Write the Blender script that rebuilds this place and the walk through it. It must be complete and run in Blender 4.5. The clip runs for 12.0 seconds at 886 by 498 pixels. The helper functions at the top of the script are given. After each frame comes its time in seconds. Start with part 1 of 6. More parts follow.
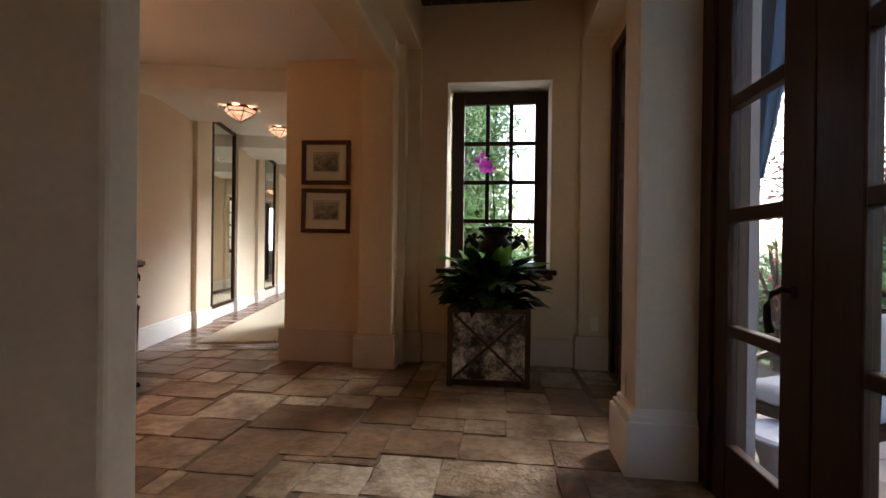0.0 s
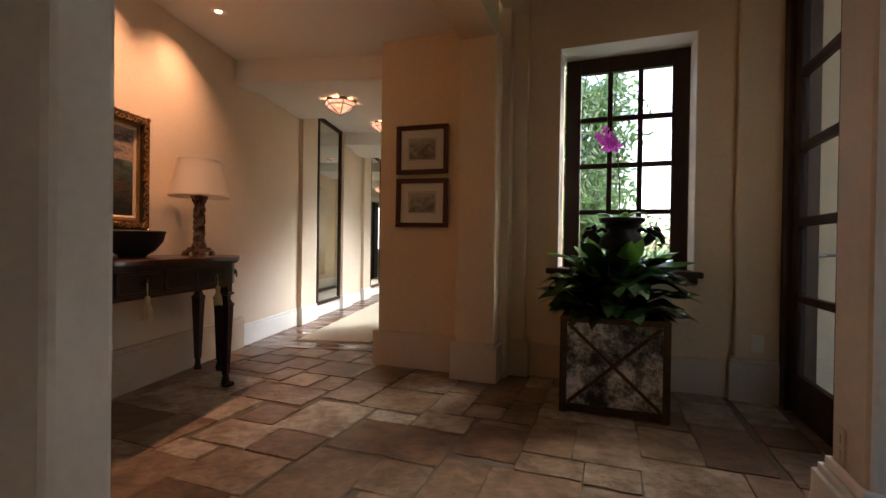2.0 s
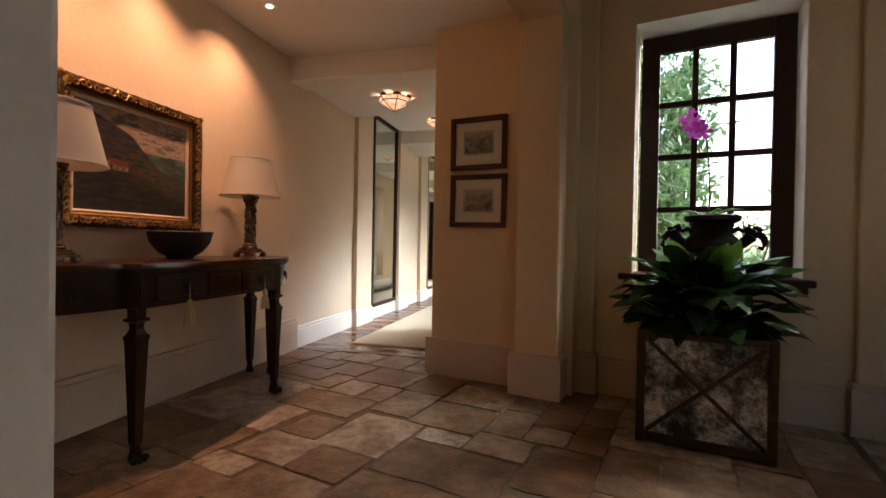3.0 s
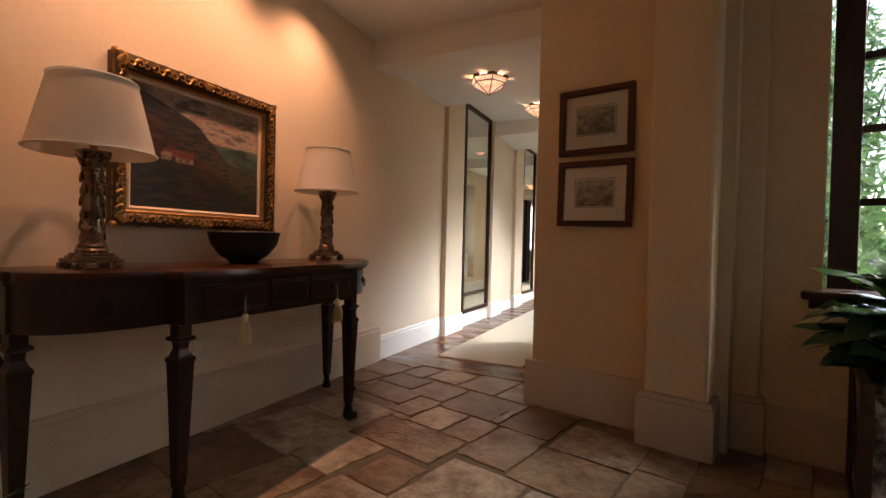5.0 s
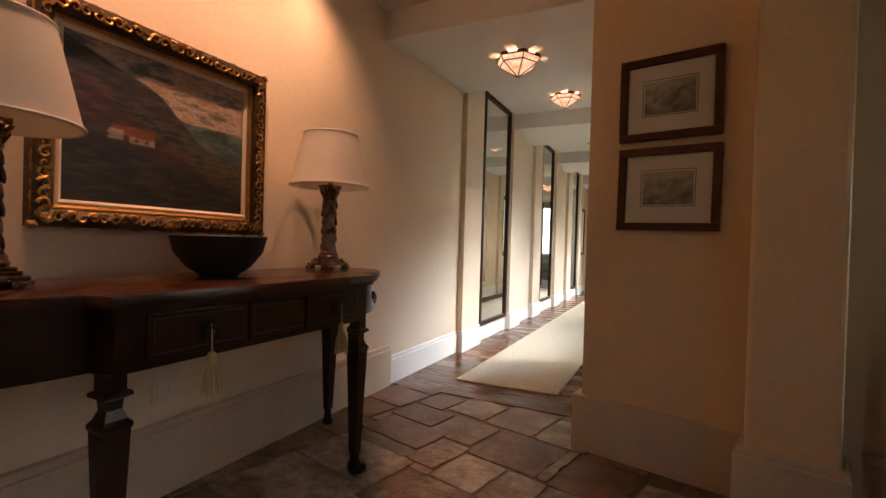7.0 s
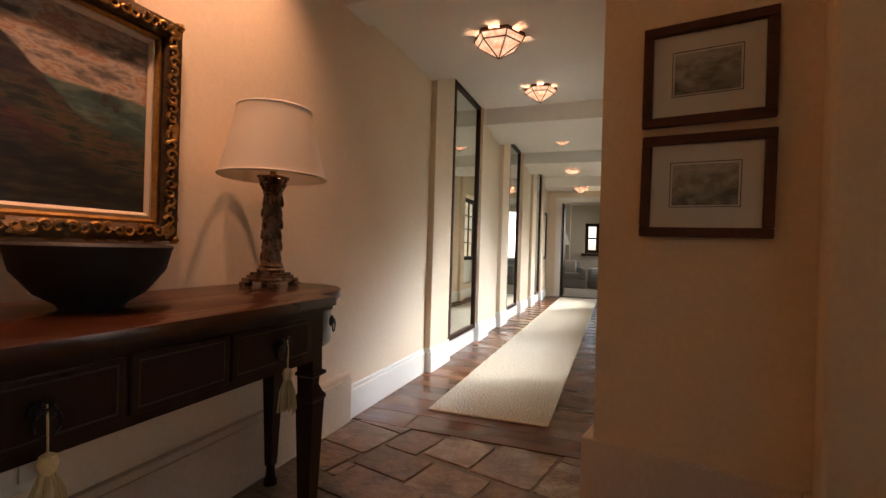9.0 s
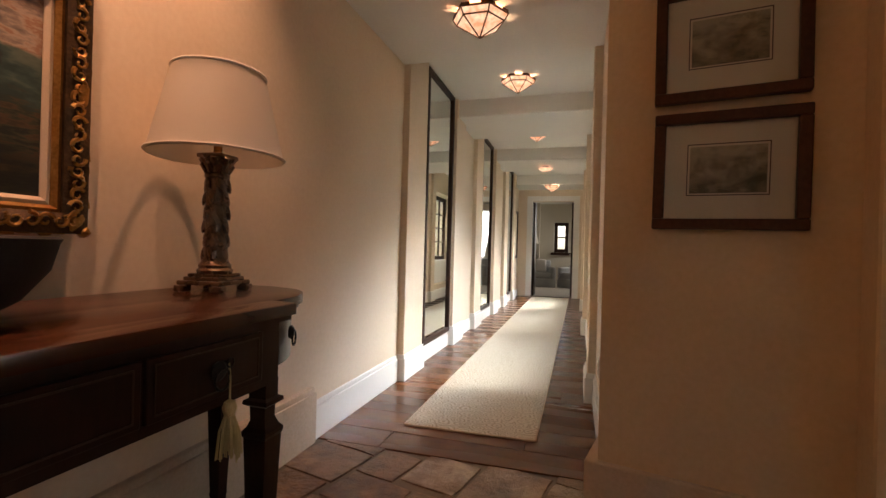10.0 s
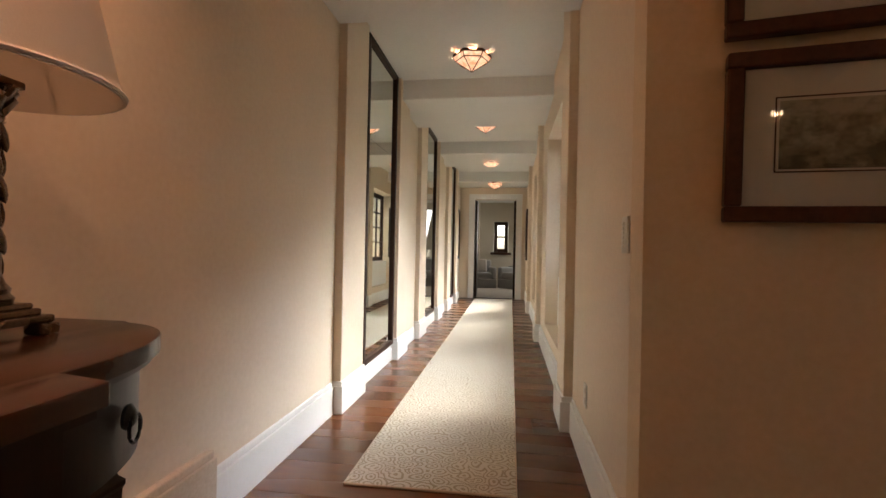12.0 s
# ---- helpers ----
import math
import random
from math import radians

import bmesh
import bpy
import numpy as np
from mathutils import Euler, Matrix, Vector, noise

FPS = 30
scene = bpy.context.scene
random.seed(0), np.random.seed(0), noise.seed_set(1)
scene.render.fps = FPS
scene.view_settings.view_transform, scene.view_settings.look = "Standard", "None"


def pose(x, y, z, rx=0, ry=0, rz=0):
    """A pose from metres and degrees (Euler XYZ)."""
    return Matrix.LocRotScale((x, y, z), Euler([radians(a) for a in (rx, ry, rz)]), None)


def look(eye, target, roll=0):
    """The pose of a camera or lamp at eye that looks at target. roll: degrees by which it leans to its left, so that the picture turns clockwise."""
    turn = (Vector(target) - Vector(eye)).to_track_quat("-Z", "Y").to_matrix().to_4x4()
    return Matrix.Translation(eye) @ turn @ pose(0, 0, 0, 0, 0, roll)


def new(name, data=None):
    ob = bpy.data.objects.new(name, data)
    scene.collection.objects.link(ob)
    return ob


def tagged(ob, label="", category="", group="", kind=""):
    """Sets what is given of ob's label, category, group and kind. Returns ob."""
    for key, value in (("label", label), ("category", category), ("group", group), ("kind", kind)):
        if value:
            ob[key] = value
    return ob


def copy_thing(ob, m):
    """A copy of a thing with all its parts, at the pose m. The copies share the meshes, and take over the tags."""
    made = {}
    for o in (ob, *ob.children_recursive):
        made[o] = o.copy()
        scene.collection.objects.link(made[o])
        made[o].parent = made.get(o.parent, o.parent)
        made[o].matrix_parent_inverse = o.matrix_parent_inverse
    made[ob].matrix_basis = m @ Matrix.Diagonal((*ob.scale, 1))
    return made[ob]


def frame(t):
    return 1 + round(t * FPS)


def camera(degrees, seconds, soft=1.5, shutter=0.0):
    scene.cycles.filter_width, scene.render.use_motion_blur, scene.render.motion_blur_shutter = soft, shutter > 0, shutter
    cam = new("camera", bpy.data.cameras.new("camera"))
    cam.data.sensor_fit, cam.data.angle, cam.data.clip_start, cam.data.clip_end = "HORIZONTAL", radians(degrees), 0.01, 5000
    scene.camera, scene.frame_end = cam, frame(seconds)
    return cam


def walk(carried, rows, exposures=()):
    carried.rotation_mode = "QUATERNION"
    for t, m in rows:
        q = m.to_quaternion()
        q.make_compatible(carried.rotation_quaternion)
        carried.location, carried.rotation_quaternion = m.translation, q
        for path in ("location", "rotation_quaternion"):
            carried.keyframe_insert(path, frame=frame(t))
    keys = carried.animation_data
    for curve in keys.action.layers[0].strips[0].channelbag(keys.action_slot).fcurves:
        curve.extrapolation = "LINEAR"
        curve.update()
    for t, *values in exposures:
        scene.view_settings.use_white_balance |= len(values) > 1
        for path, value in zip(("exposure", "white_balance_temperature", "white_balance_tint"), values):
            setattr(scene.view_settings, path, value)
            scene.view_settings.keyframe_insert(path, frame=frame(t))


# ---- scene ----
cam = camera(88.3, 12.0)
METRES, EYE, TILT, LEAN, TURN = 3.4, 1.05, 0.0, 0.0, -6.8
ROWS = [
    (0.0, 0.0073, -0.0016, -0.0053, 0.25, -0.20, -0.74),
    (0.5, 0.0096, 0.0358, -0.0084, 3.36, -0.23, -0.74),
    (1.0, 0.0101, 0.0735, -0.0112, 6.65, -0.28, -0.76),
    (1.5, 0.0079, 0.1120, -0.0129, 10.07, -0.33, -0.79),
    (2.0, 0.0021, 0.1512, -0.0140, 13.73, -0.43, -0.82),
    (2.5, -0.0052, 0.1909, -0.0138, 17.40, -0.54, -0.88),
    (3.0, -0.0139, 0.2305, -0.0111, 21.15, -0.52, -0.97),
    (3.5, -0.0233, 0.2693, -0.0082, 24.96, -0.50, -1.05),
    (5.5, -0.1291, 0.4120, -0.0036, 33.12, -0.82, -1.41),
    (6.0, -0.1592, 0.4417, -0.0014, 33.01, -0.70, -1.51),
    (6.5, -0.1896, 0.4704, 0.0001, 32.95, -0.63, -1.59),
    (7.0, -0.2205, 0.4980, 0.0012, 32.95, -0.59, -1.66),
    (9.0, -0.3303, 0.6108, 0.0081, 27.18, -0.07, -1.68),
    (9.5, -0.3566, 0.6440, 0.0047, 25.29, -0.01, -1.61),
    (10.0, -0.3835, 0.6799, 0.0028, 23.10, 0.05, -1.52),
    (10.5, -0.4091, 0.7191, 0.0033, 20.60, 0.18, -1.42),
    (11.0, -0.4323, 0.7596, 0.0035, 18.24, 0.21, -1.32),
    (11.5, -0.4547, 0.8004, 0.0037, 16.42, 0.18, -1.23),
    (12.0, -0.4758, 0.8405, 0.0057, 14.93, 0.21, -1.16),
]
EXPOSURES = ((0.0, 3.0), (12.0, 3.0))
walk(cam, [(t, pose(0, 0, EYE, TILT, LEAN, TURN) @ pose(METRES * x, METRES * y, METRES * z, 90 + pitch, roll, yaw)) for t, x, y, z, yaw, pitch, roll in ROWS], EXPOSURES)

# ---- light ----
world = bpy.data.worlds.new("sky")
scene.world = world
world.use_nodes = True
wn = world.node_tree
sky = wn.nodes.new("ShaderNodeTexSky")
sky.sky_type = "NISHITA"
sky.sun_disc = False
sky.sun_elevation, sky.sun_rotation = radians(44), radians(63)
sky.dust_density = 3.0
wn.nodes["Background"].inputs["Strength"].default_value = 0.118
wn.links.new(sky.outputs["Color"], wn.nodes["Background"].inputs["Color"])
sun = new("sun", bpy.data.lights.new("sun", "SUN"))
sun.data.energy, sun.data.angle, sun.data.color = 0.55, radians(15), (1.0, 0.97, 0.93)
sun.matrix_world = look((10, 9, 11), (0, 4, 0))

# the wing with the window and the glazed doors is turned against the hall
SKEW = pose(0, 0, 0, 0, 0, -13.5)


def wing(u, v, z=0.0):
    return SKEW @ Vector((u, v, z))


def sky_lamp(name, at, target, w, h, power, color=(0.86, 0.93, 1.0), spread=170):
    lamp = new(name, bpy.data.lights.new(name, "AREA"))
    lamp.data.shape, lamp.data.size, lamp.data.size_y = "RECTANGLE", w, h
    lamp.data.energy, lamp.data.color, lamp.data.spread = power, color, radians(spread)
    lamp.matrix_world = look(at, target)
    return lamp


HALL_BAYS = (6.0, 8.55, 11.1)
for yb in HALL_BAYS:
    # added lamps for broad skylight and brighter low sky slanting in towards the foyer
    sky_lamp("window_light", (-0.545, yb + 1.15, 1.5), (-1.9, yb + 1.05, 0.30), 1.5, 1.25, 2.25, (0.84, 0.91, 1.0), 70)
    sky_lamp("window_light", (-0.55, yb + 1.25, 1.35), (-2.3, yb - 0.85, 0.15), 1.1, 0.7, 0.62, (0.82, 0.89, 1.0), 30)
# added fill lamp beside the far room's side wall, where no window is
sky_lamp("window_light", (-0.4, 17.3, 1.6), (-1.6, 16.0, 1.0), 1.2, 1.6, 3.5, (1.0, 0.95, 0.88))


def spot_lamp(at, target, power, cone, blend=0.5, color=(1.0, 0.50, 0.30), radius=0.04):
    lamp = new("downlight_beam", bpy.data.lights.new("downlight_beam", "SPOT"))
    lamp.data.energy, lamp.data.color, lamp.data.shadow_soft_size = power, color, radius
    lamp.data.spot_size, lamp.data.spot_blend = radians(cone), blend
    lamp.matrix_world = look(at, target)
    return lamp


# a row of wide downlights close to the painting wall
DOWNLIGHTS = ((-2.0, 3.65), (-2.0, 3.0), (-2.0, 2.35))
for lx, ly in DOWNLIGHTS:
    spot_lamp((lx, ly, 2.69), (lx - 0.28, ly, 1.8), 6.8, 104, 1.0, radius=0.014)
LANTERN = wing(0.04, -0.6, 2.62)
lantern_bulb = new("lantern_bulb", bpy.data.lights.new("lantern_bulb", "POINT"))
lantern_bulb.data.energy, lantern_bulb.data.color, lantern_bulb.data.shadow_soft_size = 0.35, (1.0, 0.55, 0.25), 0.015
lantern_bulb.location = LANTERN
HALL_LAMPS = ((-1.63, 5.22, 2.53), (-1.605, 6.90, 2.74), (-1.59, 8.92, 2.74), (-1.57, 12.75, 2.53))
for lx, ly, lz in HALL_LAMPS:
    bulb = new("ceiling_bulb", bpy.data.lights.new("ceiling_bulb", "POINT"))
    bulb.data.energy, bulb.data.color, bulb.data.shadow_soft_size = 0.95, (1.0, 0.56, 0.32), 0.012
    bulb.location = (lx, ly, lz - 0.048)

# ---- materials ----
def shader(name):
    m = bpy.data.materials.new(name)
    m.use_nodes = True
    return m, m.node_tree.nodes, m.node_tree.links, m.node_tree.nodes["Principled BSDF"]


def surface(name, a, b, rough=0.6, scale=6.0, fine=60.0, bump=0.1, metal=0.0, vary=0.0, stretch=(1, 1, 1), distance=0.01, spread=0.5, coat=0.0):
    """Two colours mixed by broad stains and fine grain, with a fine relief; vary: shade from piece to piece."""
    m, n, l, p = shader(name)
    co = n.new("ShaderNodeTexCoord")
    mp = n.new("ShaderNodeMapping")
    mp.inputs["Scale"].default_value = stretch
    l.new(co.outputs["Object"], mp.inputs["Vector"])
    big, small = n.new("ShaderNodeTexNoise"), n.new("ShaderNodeTexNoise")
    big.inputs["Scale"].default_value, big.inputs["Detail"].default_value = scale, 5
    small.inputs["Scale"].default_value, small.inputs["Detail"].default_value = fine, 6
    for t in (big, small):
        l.new(mp.outputs["Vector"], t.inputs["Vector"])
    add = n.new("ShaderNodeMath")
    add.operation = "MULTIPLY_ADD"
    add.inputs[1].default_value = 0.5
    l.new(small.outputs["Fac"], add.inputs[0])
    half = n.new("ShaderNodeMath")
    half.operation = "MULTIPLY"
    half.inputs[1].default_value = 0.5
    l.new(big.outputs["Fac"], half.inputs[0])
    l.new(half.outputs[0], add.inputs[2])
    ramp = n.new("ShaderNodeValToRGB")
    ramp.color_ramp.elements[0].position, ramp.color_ramp.elements[1].position = 0.5 - spread * 0.35, 0.5 + spread * 0.35
    ramp.color_ramp.elements[0].color, ramp.color_ramp.elements[1].color = (*a, 1), (*b, 1)
    l.new(add.outputs[0], ramp.inputs["Fac"])
    out = ramp.outputs["Color"]
    if vary:
        info, hsv, mr = n.new("ShaderNodeObjectInfo"), n.new("ShaderNodeHueSaturation"), n.new("ShaderNodeMapRange")
        mr.inputs["To Min"].default_value, mr.inputs["To Max"].default_value = 1 - vary, 1 + vary
        l.new(info.outputs["Random"], mr.inputs["Value"])
        l.new(mr.outputs["Result"], hsv.inputs["Value"])
        l.new(out, hsv.inputs["Color"])
        out = hsv.outputs["Color"]
    l.new(out, p.inputs["Base Color"])
    rr = n.new("ShaderNodeMapRange")
    rr.inputs["To Min"].default_value, rr.inputs["To Max"].default_value = max(0.02, rough - 0.1), min(1, rough + 0.1)
    l.new(big.outputs["Fac"], rr.inputs["Value"])
    l.new(rr.outputs["Result"], p.inputs["Roughness"])
    p.inputs["Metallic"].default_value = metal
    p.inputs["Coat Weight"].default_value = coat
    p.inputs["Coat Roughness"].default_value = 0.15
    if bump:
        bp = n.new("ShaderNodeBump")
        bp.inputs["Strength"].default_value, bp.inputs["Distance"].default_value = bump, distance
        l.new(add.outputs[0], bp.inputs["Height"])
        l.new(bp.outputs["Normal"], p.inputs["Normal"])
    return m


PLASTER = surface("cream_plaster", (0.64, 0.48, 0.28), (0.72, 0.555, 0.355), 0.85, 1.6, 45, 0.12)
PLASTER_HALL = surface("pale_plaster", (0.70, 0.57, 0.41), (0.77, 0.645, 0.485), 0.75, 1.6, 45, 0.1)
# paler, cooler plaster for pier and wall end; their daylight is in the colour
PLASTER_DAYLIT = surface("daylit_plaster", (0.68, 0.63, 0.53), (0.76, 0.71, 0.61), 0.8, 1.6, 45, 0.1)
CEILING = surface("ceiling_paint", (0.74, 0.72, 0.66), (0.80, 0.78, 0.72), 0.9, 1.2, 60, 0.05)
TRIM = surface("white_trim_paint", (0.78, 0.76, 0.70), (0.83, 0.81, 0.76), 0.45, 2.0, 60, 0.03)
STONE_BASE = surface("limestone_base", (0.52, 0.41, 0.29), (0.64, 0.52, 0.39), 0.75, 3.0, 80, 0.12)
MORTAR = surface("grey_mortar", (0.11, 0.085, 0.06), (0.20, 0.155, 0.11), 0.95, 8, 90, 0.4)
DARK_WOOD = surface("dark_stained_wood", (0.024, 0.010, 0.006), (0.052, 0.022, 0.012), 0.42, 3, 60, 0.08, stretch=(1, 1, 0.15))
CEILING_WOOD = surface("ceiling_boards", (0.05, 0.025, 0.015), (0.09, 0.045, 0.025), 0.6, 3, 50, 0.1, stretch=(1, 0.1, 1))
MAHOGANY = surface("polished_mahogany", (0.024, 0.007, 0.003), (0.062, 0.019, 0.007), 0.24, 2.5, 40, 0.05, stretch=(1, 0.12, 1), coat=0.2)
MAHOGANY_LEG = surface("mahogany_leg", (0.014, 0.005, 0.003), (0.034, 0.012, 0.006), 0.35, 3, 60, 0.05, stretch=(1, 1, 0.15), coat=0.08)
INLAY = surface("satinwood_inlay", (0.028, 0.011, 0.005), (0.048, 0.019, 0.008), 0.35, 5, 60, 0.03)
PLANK = surface("walnut_plank", (0.075, 0.026, 0.010), (0.18, 0.070, 0.027), 0.27, 1.8, 26, 0.06, vary=0.18, stretch=(0.18, 1, 1), spread=0.9, coat=0.08)
GOLD = surface("aged_gilt", (0.22, 0.11, 0.03), (0.55, 0.32, 0.10), 0.36, 18, 120, 0.25, metal=0.9, spread=0.7)
GILT_DARK = surface("dark_gilt", (0.04, 0.025, 0.014), (0.12, 0.07, 0.032), 0.45, 20, 120, 0.3, metal=0.7)
for wood in (MAHOGANY, MAHOGANY_LEG, PLANK, DARK_WOOD):
    wood.node_tree.nodes["Principled BSDF"].inputs["Specular IOR Level"].default_value = 0.22
SILVER_GILT = surface("tarnished_silver_gilt", (0.06, 0.034, 0.02), (0.30, 0.20, 0.13), 0.27, 22, 110, 0.2, metal=0.75, spread=0.8)
SHADE = surface("cream_shade_fabric", (0.80, 0.74, 0.64), (0.85, 0.80, 0.70), 0.9, 3, 320, 0.1)
SHADE_TRIM = surface("shade_trim", (0.80, 0.74, 0.63), (0.85, 0.79, 0.68), 0.85, 3, 200, 0.1)
BLACK_BOWL = surface("black_lacquer", (0.006, 0.005, 0.005), (0.014, 0.012, 0.011), 0.6, 6, 80, 0.1)
BLACK_IRON = surface("black_iron", (0.01, 0.009, 0.008), (0.025, 0.022, 0.02), 0.45, 10, 120, 0.1, metal=0.6)
LINEN = surface("linen_liner", (0.62, 0.50, 0.36), (0.70, 0.58, 0.44), 0.9, 4, 300, 0.1)
TASSEL = surface("gold_silk_thread", (0.52, 0.40, 0.17), (0.66, 0.54, 0.28), 0.7, 20, 300, 0.3, stretch=(1, 1, 0.1))
MAT_BOARD = surface("mat_board", (0.76, 0.67, 0.51), (0.80, 0.72, 0.57), 0.9, 2, 200, 0.03)
PRINT_FRAME = surface("brown_frame_wood", (0.06, 0.024, 0.012), (0.11, 0.045, 0.022), 0.35, 3, 60, 0.05)
PRINT_FRAME.node_tree.nodes["Principled BSDF"].inputs["Specular IOR Level"].default_value = 0.2
LEAF = surface("dark_green_leaf", (0.020, 0.048, 0.018), (0.046, 0.105, 0.035), 0.2, 4, 60, 0.05, vary=0.3, coat=0.5)
# brighter green copy of LEAF; the window's backlight is put into it
LEAF_BRIGHT = surface("backlit_green_leaf", (0.045, 0.14, 0.02), (0.09, 0.24, 0.04), 0.35, 4, 60, 0.05)
PETAL = surface("magenta_petal", (0.62, 0.04, 0.46), (0.80, 0.10, 0.66), 0.5, 20, 90, 0.05)
STEM = surface("plant_stem", (0.03, 0.06, 0.02), (0.05, 0.08, 0.03), 0.5, 10, 90, 0.05)
SOIL = surface("dark_soil", (0.015, 0.010, 0.007), (0.04, 0.028, 0.02), 0.95, 20, 90, 0.6)
PLATE = surface("ivory_plate", (0.66, 0.60, 0.48), (0.72, 0.66, 0.54), 0.4, 3, 60, 0.02)
METAL = surface("brushed_nickel", (0.45, 0.43, 0.40), (0.6, 0.58, 0.55), 0.3, 8, 90, 0.02, metal=1.0)
COPPER = surface("bronze_frame", (0.10, 0.045, 0.022), (0.20, 0.09, 0.045), 0.4, 12, 90, 0.1, metal=0.7)
SOFA = surface("grey_upholstery", (0.34, 0.34, 0.34), (0.42, 0.42, 0.42), 0.95, 3, 200, 0.1)
PILLOW = surface("pale_pillow", (0.62, 0.58, 0.54), (0.72, 0.68, 0.64), 0.95, 3, 200, 0.1)
BEDROOM = surface("bedroom_paint", (0.58, 0.52, 0.42), (0.64, 0.58, 0.48), 0.85, 2, 60, 0.05)
CARPET = surface("cream_carpet", (0.60, 0.55, 0.48), (0.68, 0.63, 0.56), 0.97, 4, 200, 0.3)
DRAPE = surface("blue_drape", (0.04, 0.10, 0.22), (0.08, 0.17, 0.34), 0.85, 4, 150, 0.1)
CUSHION = surface("pale_cushion", (0.50, 0.53, 0.60), (0.60, 0.63, 0.70), 0.9, 3, 150, 0.1)
TERRACE = surface("terrace_tile", (0.36, 0.30, 0.26), (0.50, 0.43, 0.38), 0.5, 3, 60, 0.1, vary=0.12)
STUCCO = surface("outside_stucco", (0.25, 0.21, 0.21), (0.31, 0.265, 0.265), 0.9, 3, 60, 0.2)
# dark green of the added sky screen, so that it bounces little light
SCREEN_GREEN = surface("screen_green", (0.02, 0.035, 0.015), (0.07, 0.11, 0.045), 0.6, 6, 30, 0.8)
HOUSE = surface("cream_render", (0.62, 0.52, 0.42), (0.70, 0.60, 0.50), 0.9, 2, 40, 0.1)
ROOF = surface("roof_tile", (0.22, 0.12, 0.08), (0.32, 0.18, 0.12), 0.85, 3, 30, 0.3)
GROUND = surface("lawn_ground", (0.05, 0.09, 0.03), (0.10, 0.15, 0.05), 0.95, 2, 40, 0.5)
BARK = surface("bark", (0.06, 0.045, 0.035), (0.12, 0.09, 0.07), 0.9, 6, 50, 0.5)
TREE_LEAF = surface("tree_leaf", (0.06, 0.13, 0.04), (0.14, 0.25, 0.09), 0.5, 3, 50, 0.05, vary=0.2)
RED_LEAF = surface("copper_leaf", (0.11, 0.06, 0.065), (0.18, 0.11, 0.115), 0.5, 3, 50, 0.05)
RED_FLOWER = surface("red_bloom", (0.45, 0.05, 0.05), (0.6, 0.10, 0.08), 0.5, 20, 90, 0.05)


def let_light_through(m, color, share):
    """Thin leaves and petals pass some of the light from behind."""
    n, l = m.node_tree.nodes, m.node_tree.links
    tr, mx = n.new("ShaderNodeBsdfTranslucent"), n.new("ShaderNodeMixShader")
    tr.inputs["Color"].default_value = (*color, 1)
    mx.inputs["Fac"].default_value = share
    l.new(n["Principled BSDF"].outputs["BSDF"], mx.inputs[1])
    l.new(tr.outputs["BSDF"], mx.inputs[2])
    l.new(mx.outputs["Shader"], n["Material Output"].inputs["Surface"])


let_light_through(SHADE, (0.85, 0.76, 0.62), 0.3)
let_light_through(PETAL, (0.85, 0.12, 0.75), 0.5)
let_light_through(LEAF_BRIGHT, (0.24, 0.50, 0.07), 0.5)
let_light_through(LEAF, (0.05, 0.12, 0.03), 0.12)
let_light_through(TREE_LEAF, (0.20, 0.36, 0.12), 0.35)
let_light_through(RED_LEAF, (0.25, 0.10, 0.10), 0.3)


def clear_glass(name, tint=(1, 1, 1)):
    m, n, l, p = shader(name)
    p.inputs["Base Color"].default_value = (*tint, 1)
    p.inputs["Transmission Weight"].default_value = 1.0
    p.inputs["Roughness"].default_value = 0.0
    p.inputs["IOR"].default_value = 1.45
    return m


GLASS = clear_glass("window_glass")


def mirror_glass():
    m, n, l, p = shader("mirror_glass")
    p.inputs["Base Color"].default_value = (0.80, 0.84, 0.80, 1)
    p.inputs["Metallic"].default_value = 1.0
    p.inputs["Roughness"].default_value = 0.015
    return m


MIRROR = mirror_glass()


def antique_mirror():
    """Silvered glass gone cloudy and black in patches."""
    m, n, l, p = shader("antique_mirror")
    co, a, b = n.new("ShaderNodeTexCoord"), n.new("ShaderNodeTexNoise"), n.new("ShaderNodeTexNoise")
    a.inputs["Scale"].default_value, a.inputs["Detail"].default_value, a.inputs["Roughness"].default_value = 12, 10, 0.78
    b.inputs["Scale"].default_value, b.inputs["Detail"].default_value = 3.4, 3
    l.new(co.outputs["Object"], a.inputs["Vector"])
    l.new(co.outputs["Object"], b.inputs["Vector"])
    mx = n.new("ShaderNodeMath")
    mx.operation = "MULTIPLY_ADD"
    mx.inputs[1].default_value = 0.6
    l.new(b.outputs["Fac"], mx.inputs[0])
    l.new(a.outputs["Fac"], mx.inputs[2])
    ramp = n.new("ShaderNodeValToRGB")
    ramp.color_ramp.elements[0].position, ramp.color_ramp.elements[1].position = 0.70, 0.95
    ramp.color_ramp.elements[0].color, ramp.color_ramp.elements[1].color = (0.03, 0.028, 0.024, 1), (0.80, 0.78, 0.72, 1)
    e = ramp.color_ramp.elements.new(0.80)
    e.color = (0.20, 0.19, 0.165, 1)
    l.new(mx.outputs[0], ramp.inputs["Fac"])
    l.new(ramp.outputs["Color"], p.inputs["Base Color"])
    p.inputs["Metallic"].default_value = 0.35
    p.inputs["Roughness"].default_value = 0.36
    return m


ANTIQUE = antique_mirror()


